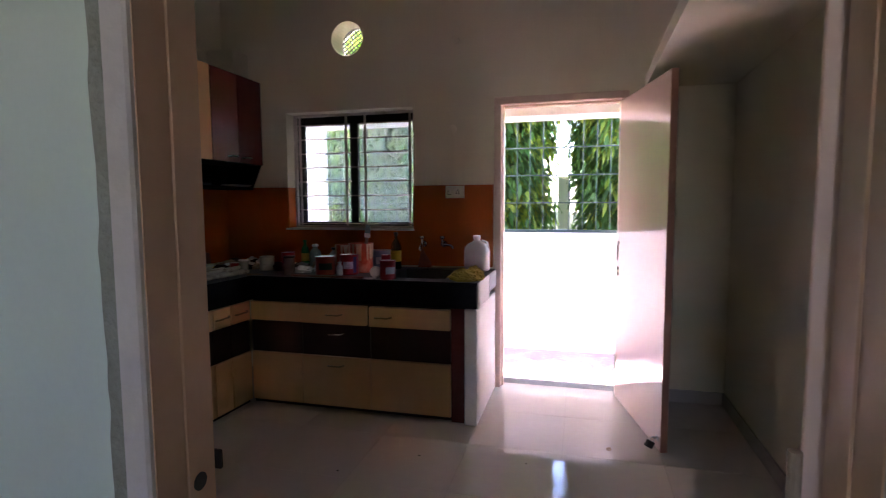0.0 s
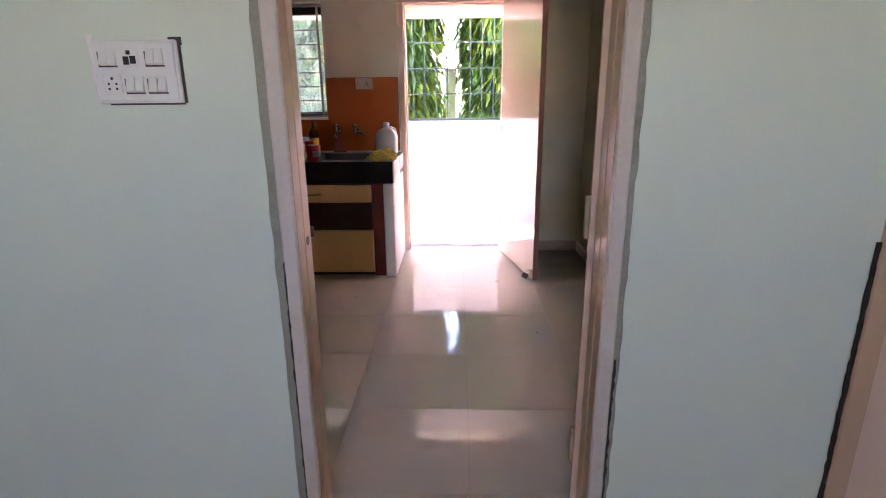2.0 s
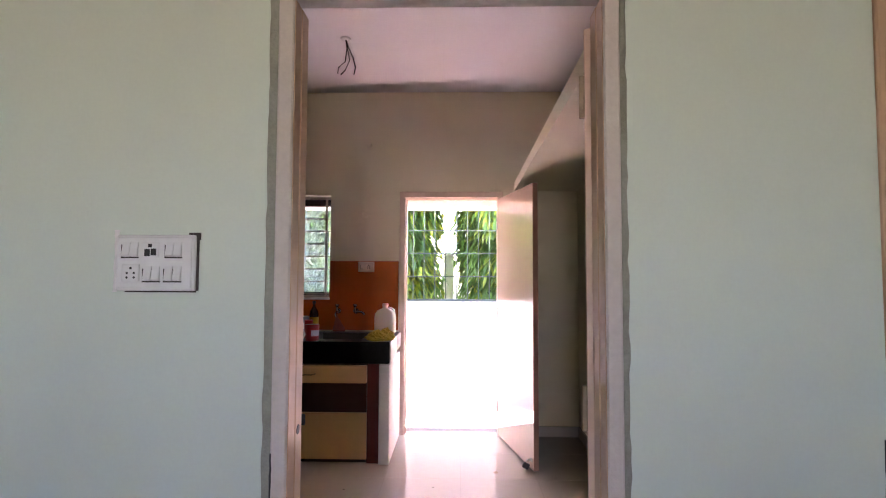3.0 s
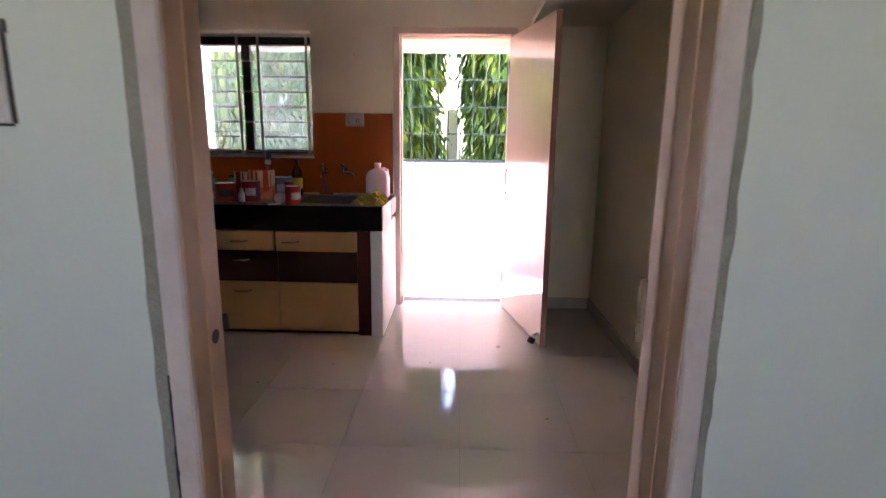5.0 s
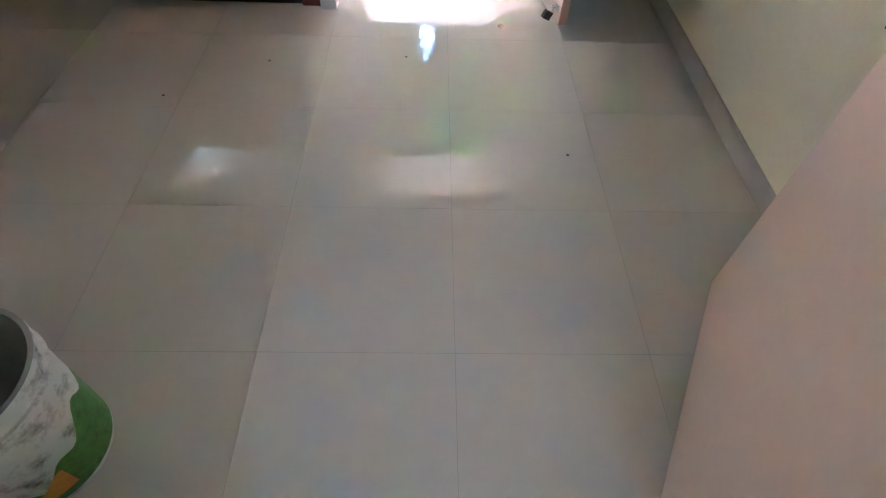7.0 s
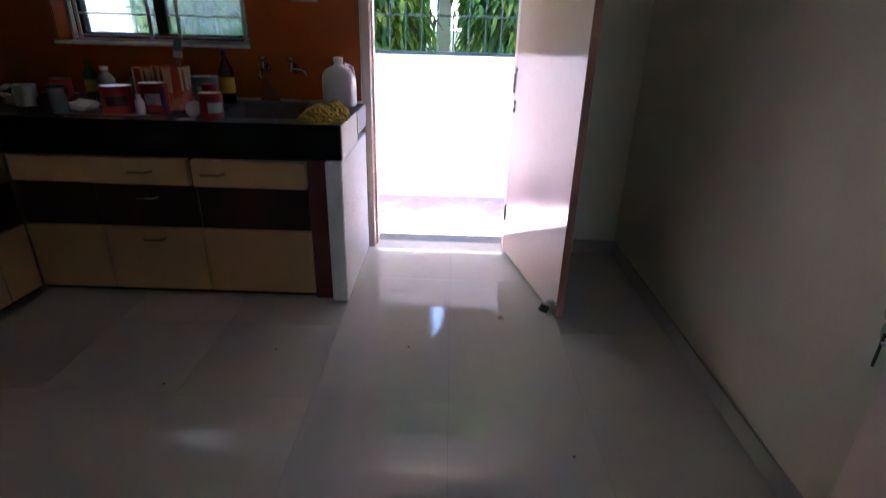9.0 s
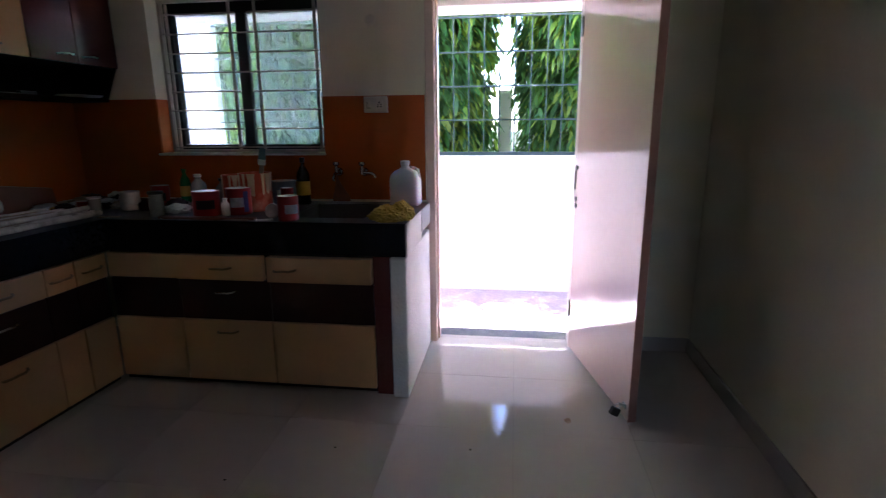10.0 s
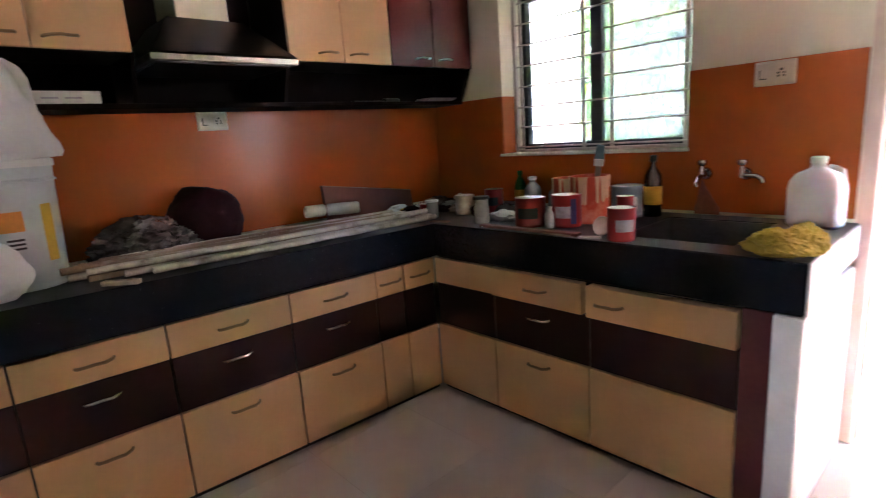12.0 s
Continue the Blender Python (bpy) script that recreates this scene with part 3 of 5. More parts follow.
# round ventilator grille in the wall
v = tagged(new("ventilator_grille"), "white round ventilator with a fine lattice grille", "ventilator", "", "structure")
part("ring", tube([(vx + (vr - 0.006) * math.cos(2 * math.pi * i / 32), 0.18, vz + (vr - 0.006) * math.sin(2 * math.pi * i / 32)) for i in range(33)], 0.005, 6), M["white_plaster"], v)
for k in range(-4, 5):
    c = k * 0.027
    hlen = math.sqrt(max(0.0, (vr - 0.004) ** 2 - c * c))
    for tilt, y in ((radians(35), 0.18), (radians(125), 0.186)):
        ux, uz = math.cos(tilt), math.sin(tilt)
        part("lattice_bar", tube([(vx - c * uz - u * ux, y, vz + c * ux - u * uz) for u in (-hlen, 0.0, hlen)], 0.0048, 5), M["iron"], v)

# ---- kitchen units ----
def bow_handle(parent, x, y, z, width, mat, label=""):
    """A slim bow handle along x, in front of a face at y."""
    h = width / 2
    bm = tube([(x - h, y + 0.001, z - 0.004), (x - h * 0.9, y - 0.012, z - 0.003), (x - h * 0.5, y - 0.022, z), (x, y - 0.024, z + 0.002), (x + h * 0.5, y - 0.022, z), (x + h * 0.9, y - 0.012, z + 0.003), (x + h, y + 0.001, z + 0.004)], 0.0055, 6)
    return part("handle", bm, mat, parent, label, True)


def front(name, parent, x0, x1, z0, z1, mat, y=-0.02, handle=None, hw=0.11, hmat="chrome", hz=None, label=""):
    p = part(name, box(x0 + 0.003, y, z0 + 0.002, x1 - 0.003, 0.0055, z1 - 0.002, 0.002), M[mat], parent, label)
    if handle is not None:
        bow_handle(p, handle, y, (z0 + z1) / 2 if hz is None else hz, hw, M[hmat])
    return p


def base_unit(loc, rz, width, depth, top=0, mid=0, low=0, label="", pull=0.0, gap=0.0):
    """Base cabinet: cream top drawer, dark middle drawer, cream lower door. top, mid, low: a handle or none."""
    u = thing("base_cabinet", loc, label, "cabinet", "base cabinets under the granite counter")
    part("body", box(0.001, 0.006, 0.0, width - 0.001, depth, 0.702), M["carcass"], u)
    c = width / 2
    front("drawer", u, 0, width - gap, 0.57, 0.697, "laminate_cream", -0.02 - pull, c - (0.165 if pull > 0.015 else 0) if top else None, hz=0.633, hmat="brass", label="cream laminate drawer front")
    front("drawer", u, 0, width, 0.357, 0.57, "laminate_dark", -0.012, c if mid else None, hz=0.505, label="dark brown laminate drawer front")
    front("door", u, 0, width, 0.026, 0.357, "laminate_cream", -0.02, c if low else None, hz=0.298, hmat="brass", label="cream laminate door")
    u.rotation_euler = (0, 0, radians(rz))
    return u


YF = -0.672
plain = "cream and dark brown laminate base cabinet under the counter"
base_unit((-1.567, YF, 0), 0, 0.377, 0.64, label="narrow cream and dark brown corner base cabinet without handles")
base_unit((-1.19, YF, 0), 0, 0.479, 0.64, 1, 1, 1, "cream and dark brown base cabinet with its drawer slightly ajar", 0.012, 0.02)
base_unit((-0.711, YF, 0), 0, 0.524, 0.64, 1, 0, 0, "wide cream and dark brown base cabinet under the sink", 0.022)
XF = -1.586
SK = math.tan(radians(3.0))     # the long counter runs a little askew
ys = [-2.93, -2.8, -2.34, -1.905, -1.45, -1.037, -0.882, -0.694]
for a, b in zip(ys, ys[1:]):
    wd = (b - a) / math.cos(radians(3.0))
    xa = XF + SK * (a + 0.694)
    base_unit((xa, a, 0), 87, wd, xa - XL - 0.025, 1 if wd > 0.16 or a > -1.1 else 0, 1 if wd > 0.3 else 0, 1 if wd > 0.3 else 0, plain if wd > 0.3 else "narrow cream and dark brown laminate base cabinet by the corner")
post = thing("end_post", (-0.186, -0.69, 0), "dark maroon laminate post at the end of the cabinets", "post")
part("post", box(0, 0, 0.0, 0.086, 0.6, 0.706, 0.002), M["laminate_maroon"], post)
structure("counter_end_wall", box(-0.098, -0.716, 0.0, -0.022, -0.013, 0.708, 0.005), M["white_plaster"], "white plastered brick wall carrying the counter's end", "wall")

# granite worktop with the sink cut out
SX0, SX1, SY0, SY1 = -0.66, -0.25, -0.57, -0.12
ct = thing("counter_top", (0, 0, 0.709), "black granite counter top with a thick front edge", "counter top")
ZT = 0.158
for k, bm in enumerate((prism([(XL + 0.01, YE + 0.01), (-1.545 + SK * (YE + 0.70), YE + 0.01), (-1.545, -0.697), (XL + 0.01, -0.697)], "z", 0.121, ZT),
                        box(XL + 0.01, -0.6968, 0.121, SX0, -0.01, ZT), box(SX0, SY1, 0.121, SX1, -0.01, ZT), box(SX0, -0.697, 0.121, SX1, SY0, ZT), box(SX1, -0.697, 0.121, -0.024, -0.01, ZT))):
    part("slab", bm, M["granite_dusty"], ct, "dusty black granite slab")
part("front_edge", box(-1.566, -0.70, 0.0, -0.026, -0.67, 0.157, 0.004), M["granite"], ct)
part("front_edge", prism([(-1.572 + SK * (YE + 0.70), YE + 0.01), (-1.543 + SK * (YE + 0.70), YE + 0.01), (-1.543, -0.701), (-1.572, -0.701)], "z", 0.0, 0.157), M["granite"], ct)
part("end_edge", box(-0.025, -0.695, 0.001, -0.018, -0.3, 0.156, 0.002), M["white_plaster"], ct, "white plaster smeared over the counter's end")
part("end_edge", box(-0.025, -0.3, 0.04, -0.016, -0.02, 0.156, 0.002), M["concrete"], ct, "bare grey cement at the counter's end")
sk = thing("sink", (0, 0, 0.709), "dull steel kitchen sink set into the granite", "sink")
bm = bmesh.new()
for b in ((SX0, SY0, -0.02, SX1, SY1, -0.012), (SX0, SY0, -0.012, SX0 + 0.008, SY1, 0.155), (SX1 - 0.008, SY0, -0.012, SX1, SY1, 0.155), (SX0, SY0, -0.012, SX1, SY0 + 0.008, 0.155), (SX0, SY1 - 0.008, -0.012, SX1, SY1, 0.155)):
    box(*b, 0, bm)
part("bowl", bm, M["sink_steel"], sk)
part("drain", lathe([(0.0, 0.004), (0.03, 0.004), (0.04, 0.0)], 20, at=((SX0 + SX1) / 2, (SY0 + SY1) / 2, -0.012)), M["chrome"], sk, "", True)

# wall cabinets
def wall_unit(y0, y1, doors, mat, label, hmat, handles):
    u = thing("wall_cabinet", (-1.9, y0, 1.645), label, "cabinet", "wall cabinets above the counter")
    wd = y1 - y0
    part("body", box(0.001, 0.0, 0.0, wd - 0.001, 0.325, 0.64), M["carcass"], u)
    for i in range(doors):
        a, b = wd * i / doors, wd * (i + 1) / doors
        d = part("door", box(a + 0.0015, -0.018, 0.0, b - 0.0015, 0.0, 0.638, 0.002), M[mat], u)
        bow_handle(d, (b - 0.085) if handles == "r" or (i == 0) else a + 0.085, -0.018, 0.04, 0.1, M[hmat])
    u.rotation_euler = (0, 0, radians(90))


wall_unit(-0.597, -0.012, 2, "laminate_maroon", "dark maroon two-door wall cabinet beside the window", "chrome", "c")
wall_unit(-1.166, -0.599, 2, "laminate_cream", "cream laminate two-door wall cabinet beside the hood", "brass", "c")
wall_unit(-2.37, -1.784, 2, "laminate_cream", "cream laminate two-door wall cabinet beside the hood", "brass", "c")
wall_unit(-2.96, -2.372, 2, "laminate_cream", "cream laminate two-door wall cabinet by the entry wall", "brass", "c")

# open plate shelf under the wall cabinets
sh = thing("plate_shelf", (XL + 0.01, 0, 1.455), "dark brown open plate shelf under the wall cabinets", "shelf")
part("shelf_board", box(0, -2.96, 0.0, 0.25, -0.012, 0.02, 0.002), M["shelf_dark"], sh)
part("back_board", box(0, -2.96, 0.02, 0.012, -0.012, 0.192), M["shelf_dark"], sh)
for y in (-2.96, -1.79, -1.175, -0.03):
    part("end_panel", prism([(0.012, 0.02), (0.25, 0.02), (0.325, 0.192), (0.012, 0.192)], "y", y, y + 0.016), M["shelf_dark"], sh)

# dark panel behind the hood, between the wall cabinets
bp = thing("back_panel", (XL + 0.002, -1.782, 1.648), "dark maroon laminate panel on the wall behind the hood", "panel")
part("board", box(0, 0, 0, 0.008, 0.614, 0.65, 0.001), M["laminate_dark"], bp)

# cooker hood
hd_ = thing("cooker_hood", (XL + 0.012, -1.478, 1.605), "black pyramid cooker hood with a steel rim and a pale duct", "cooker hood")
part("rim", box(0, -0.285, 0.0, 0.455, 0.285, 0.024, 0.003), M["steel"], hd_, "brushed steel rim")
bm = bmesh.new()
lo = [bm.verts.new(p) for p in ((0, -0.283, 0.029), (0.453, -0.283, 0.029), (0.453, 0.283, 0.029), (0, 0.283, 0.029))]
md = [bm.verts.new(p) for p in ((0, -0.15, 0.19), (0.27, -0.15, 0.19), (0.27, 0.15, 0.19), (0, 0.15, 0.19))]
for i in range(4):
    bm.faces.new((lo[i], lo[(i + 1) % 4], md[(i + 1) % 4], md[i]))
bm.faces.new(lo[::-1])
bm.faces.new(md)
part("canopy", bm, M["enamel_black"], hd_, "black enamelled canopy")
part("control_panel", prism([(0.385, 0.062), (0.387, 0.066), (0.33, 0.129), (0.328, 0.125)], "y", -0.06, 0.09), M["hood_panel"], hd_, "dark grey switch panel with small buttons")
for k in range(4):
    part("button", prism([(0.374, 0.0795), (0.3765, 0.0815), (0.3645, 0.0945), (0.362, 0.0925)], "y", -0.04 + 0.03 * k, -0.028 + 0.03 * k), M["steel"], hd_)
part("duct_cover", box(0, -0.105, 0.19, 0.24, 0.105, 1.34, 0.004), M["cream_paint"], hd_, "pale duct box up to the ceiling")
part("filter", box(0.02, -0.26, -0.006, 0.43, 0.26, 0.0, 0.001), M["iron"], hd_)

# ---- veranda grille and trees ----
gr = tagged(new("veranda_grille"), "dark green painted steel grille above the veranda parapet", "grille", "", "structure")
part("bottom_rail", box(-1.95, 1.175, 1.066, 2.9, 1.205, 1.096, 0.002), M["bar_outside"], gr)
part("top_rail", box(-1.95, 1.172, 2.385, 2.9, 1.188, 2.4, 0.002), M["bar_outside"], gr)
for z in (1.34, 1.59, 1.838, 2.085):
    part("rail", box(-1.95, 1.174, z - 0.006, 2.9, 1.186, z + 0.006, 0.001), M["bar_outside"], gr)
k = 0
x = -1.9
while x < 2.88:
    part("upright", box(x - 0.005, 1.187, 1.096, x + 0.005, 1.197, 2.386), M["bar_outside"], gr)
    x += 0.118


def droop_tree(name, x, y, height, radius, spread, n, seed, label):
    """A mast tree: straight trunk, drooping twigs, long wavy leaves hanging in tufts."""
    rnd = random.Random(seed)
    t = thing(name, (x, y, -0.35), label, "tree", "mast trees beyond the veranda")
    part("trunk", tube([(0.02 * math.sin(i * 1.3), 0.02 * math.cos(i), height * i / 8) for i in range(9)], 0.07, 10, taper=0.02), M["bark"], t)
    tw, vs, fs, mats = bmesh.new(), [], [], []
    for i in range(n):
        z = rnd.uniform(0.75, height)
        a = rnd.uniform(0, 2 * math.pi)
        r = radius * (1 + spread * min(1.0, max(0.0, (z - 3.0) / 0.7))) * (0.35 + 0.65 * rnd.random() ** 0.5) * (0.88 + 0.16 * noise.noise((a * 1.2 + seed, z * 1.4, 0.0)))
        tip = Vector((r * math.cos(a), r * math.sin(a), z - 0.25 * r))
        if i % 3 == 0:
            tube([(0.2 * tip.x, 0.2 * tip.y, z + 0.18), (0.6 * tip.x, 0.6 * tip.y, z + 0.12), tip], 0.006, 4, tw, taper=0.002)
        for k in range(rnd.randint(9, 14)):
            o = tip + Vector((rnd.gauss(0, 0.05), rnd.gauss(0, 0.05), rnd.uniform(-0.24, 0.06)))
            az = a + rnd.gauss(0, 0.9)
            droop = rnd.uniform(0.9, 1.45)
            L, wd = rnd.uniform(0.13, 0.24), rnd.uniform(0.013, 0.024)
            side = Vector((-math.sin(az), math.cos(az), rnd.uniform(-0.4, 0.4))).normalized()
            young = 1 if rnd.random() < (0.5 if noise.noise((o.x * 2 + seed, o.y * 2, o.z * 1.6)) > 0.1 else 0.1) else 0
            base = len(vs)
            p = o.copy()
            for s in range(5):
                u = s / 4
                ang = droop * (0.6 + 0.5 * u)
                ww = wd * (0.15, 0.9, 1.0, 0.65, 0.03)[s]
                wav = 0.006 * math.sin(s * 2.1 + k)
                off = side.cross(Vector((0, 0, 1))) * wav
                vs.extend([tuple(p - side * ww + off), tuple(p + side * ww - off)])
                p = p + Vector((math.cos(az) * math.cos(ang), math.sin(az) * math.cos(ang), -math.sin(ang))) * (L / 4)
            for s in range(4):
                b = base + 2 * s
                fs.append((b, b + 1, b + 3, b + 2))
                mats.append(young)
    part("twigs", tw, M["bark"], t)
    me = bpy.data.meshes.new("crown")
    me.from_pydata(vs, [], fs)
    me.materials.append(M["leaf"])
    me.materials.append(M["leaf_young"])
    me.polygons.foreach_set("material_index", mats)
    me.shade_smooth()
    ob = new("crown", me)
    ob.parent = t
    return t


for i, (x, y, hh, r, n) in enumerate(((-0.6, 2.4, 5.2, 0.91, 2100), (1.33, 2.4, 5.2, 0.92, 2100), (-2.1, 2.5, 4.1, 0.8, 900), (2.9, 2.6, 3.3, 0.7, 300), (-1.0, 4.8, 6.0, 1.1, 900), (2.0, 4.7, 6.0, 1.1, 900), (-2.9, 4.6, 5.8, 1.1, 600), (-3.6, 3.2, 3.3, 0.7, 200))):
    droop_tree("mast_tree", x, y, hh, r, 0.62 if i < 2 else 0.0, n, 11 + i, "tall mast tree with long drooping glossy green leaves")

gp = thing("gate_post", (0.345, 3.6, -0.35), "pale painted boundary post beyond the trees", "post")
part("shaft", box(-0.085, -0.085, 0, 0.085, 0.085, 2.01, 0.012), M["outside_paint"], gp)
part("cap", box(-0.095, -0.095, 2.01, 0.095, 0.095, 2.06, 0.012), M["outside_paint"], gp)
structure("boundary_wall", box(-12, 6.0, -0.4, 12, 6.2, 1.2, 0.01), M["outside_paint"], "white painted garden boundary wall", "wall")


# ---- loose things and fittings ----
M["red_tin"] = material("red_tin", (0.36, 0.01, 0.009), 0.35, vary=0.08, fine=50, bump=0.02, stain=(0.25, 0.012, 0.01), amount=0.5, stain_scale=14)
M["orange_tin"] = material("orange_tin", (0.58, 0.07, 0.02), 0.5, vary=0.1, fine=50, bump=0.05, stain=(0.7, 0.4, 0.26), amount=0.8, stain_scale=6)
M["tin_metal"] = material("tin_metal", (0.62, 0.6, 0.58), 0.35, metal=0.9, vary=0.1, bump=0.03, stain=(0.4, 0.2, 0.14), amount=0.4, stain_scale=18)
M["cream_drip"] = material("cream_drip", (0.68, 0.47, 0.3), 0.4, vary=0.08, bump=0.05)
M["label_violet"] = material("label_violet", (0.05, 0.035, 0.14), 0.45, vary=0.2, scale=30)
M["bristle"] = material("bristle", (0.12, 0.19, 0.21), 0.8, vary=0.2, scale=30, fine=200, bump=0.3)
M["label_dark"] = material("label_dark", (0.03, 0.02, 0.025), 0.5, vary=0.1)
M["label_grey"] = material("label_grey", (0.4, 0.37, 0.42), 0.5, vary=0.15, stain=(0.2, 0.08, 0.09), amount=0.5, stain_scale=20)
M["label_yellow"] = material("label_yellow", (0.62, 0.38, 0.03), 0.5, vary=0.1)
M["label_white"] = material("label_white", (0.7, 0.69, 0.66), 0.5, vary=0.06, stain=(0.45, 0.42, 0.38), amount=0.4, stain_scale=20)
M["jug_plastic"] = material("jug_plastic", (0.78, 0.72, 0.7), 0.35, vary=0.03, bump=0.02)
M["jug_plastic"].node_tree.nodes["Principled BSDF"].inputs["Subsurface Weight"].default_value = 0.25
M["yellow_cloth"] = material("yellow_cloth", (0.5, 0.35, 0.05), 0.85, vary=0.12, scale=14, fine=200, bump=0.4, stain=(0.36, 0.25, 0.05), amount=0.5, stain_scale=11)
M["green_bottle"] = material("green_bottle", (0.03, 0.2, 0.06), 0.2, vary=0.1, coat=0.4, bump=0.0)
M["dark_bottle"] = material("dark_bottle", (0.02, 0.012, 0.01), 0.15, vary=0.1, coat=0.4, bump=0.0)
M["grey_glass"] = material("grey_glass", (0.3, 0.3, 0.26), 0.2, vary=0.1, coat=0.4, bump=0.0, stain=(0.5, 0.48, 0.42), amount=0.5, stain_scale=25)
M["pale_blue"] = material("pale_blue", (0.24, 0.29, 0.38), 0.4, vary=0.05, stain=(0.62, 0.62, 0.62), amount=0.4, stain_scale=14)
M["pail_plastic"] = material("pail_plastic", (0.58, 0.62, 0.64), 0.4, vary=0.05, stain=(0.45, 0.46, 0.46), amount=0.4, stain_scale=14)
M["pipe"] = material("pipe", (0.62, 0.55, 0.46), 0.6, vary=0.16, scale=12, fine=70, bump=0.12, stain=(0.17, 0.11, 0.07), amount=0.85, stain_scale=9)
M["batten"] = material("batten", (0.3, 0.2, 0.13), 0.7, vary=0.2, scale=10, fine=80, bump=0.2, stain=(0.5, 0.45, 0.4), amount=0.6, stain_scale=6)
M["sack"] = material("sack", (0.7, 0.7, 0.71), 0.5, vary=0.06, scale=8, fine=90, bump=0.08)
M["poly_bag"] = material("poly_bag", (0.1, 0.075, 0.07), 0.25, vary=0.3, scale=14, fine=40, bump=0.3, coat=0.3, stain=(0.35, 0.31, 0.3), amount=0.7, stain_scale=7)
M["maroon_bag"] = material("maroon_bag", (0.03, 0.006, 0.007), 0.75, spec=0.12, vary=0.25, scale=8, fine=60, bump=0.15)
M["roller"] = material("roller", (0.6, 0.62, 0.56), 0.9, vary=0.12, scale=20, fine=200, bump=0.5)
M["brown_board"] = material("brown_board", (0.2, 0.07, 0.045), 0.5, vary=0.12, scale=3, fine=50, bump=0.04)
M["bucket_white"] = material("bucket_white", (0.7, 0.69, 0.66), 0.45, vary=0.06, bump=0.03, stain=(0.09, 0.075, 0.06), amount=0.9, stain_scale=16)
M["bucket_inside"] = material("bucket_inside", (0.3, 0.3, 0.28), 0.6, vary=0.1, stain=(0.16, 0.16, 0.14), amount=0.5)
M["green_print"] = material("green_print", (0.09, 0.24, 0.04), 0.45, vary=0.35, scale=18, fine=60, bump=0.0, stain=(0.03, 0.07, 0.02), amount=0.8, stain_scale=22)
M["orange_print"] = material("orange_print", (0.7, 0.28, 0.04), 0.45, vary=0.15, scale=18)
M["paper"] = material("paper", (0.62, 0.6, 0.56), 0.8, vary=0.08, stain=(0.3, 0.29, 0.28), amount=0.5, stain_scale=40)
M["cable"] = material("cable", (0.3, 0.28, 0.26), 0.5, vary=0.1)
# near-black for floor specks and for the shade painted on switch plates
M["dirt_shade"] = material("dirt_shade", (0.07, 0.06, 0.055), 0.9, vary=0.2)


def blob(size, seed, amp=0.16, freq=2.2, crumple=0.07, sub=4, flat=-0.75, squash=1.0):
    """A soft lumpy heap that sits on z = 0, its surface creased."""
    bm = bmesh.new()
    bmesh.ops.create_icosphere(bm, subdivisions=sub, radius=1)
    off = Vector((seed * 3.1, seed * 1.7, seed * 0.9))
    for v in bm.verts:
        d = v.co.normalized()
        k = 1 + amp * noise.noise(d * freq + off) + crumple * (1 - 2 * abs(noise.noise(d * freq * 3.1 + off))) + crumple * 0.5 * (1 - 2 * abs(noise.noise(d * freq * 7 + off)))
        p = d * k
        p.z = max(p.z, flat)
        v.co = Vector((p.x * size[0], p.y * size[1], (p.z - flat) * size[2]))
    return bm


def turned(name, parent, profile, mat, label="", seg=24, at=(0, 0, 0)):
    return part(name, lathe(profile, seg, at=at), M[mat], parent, label, True)


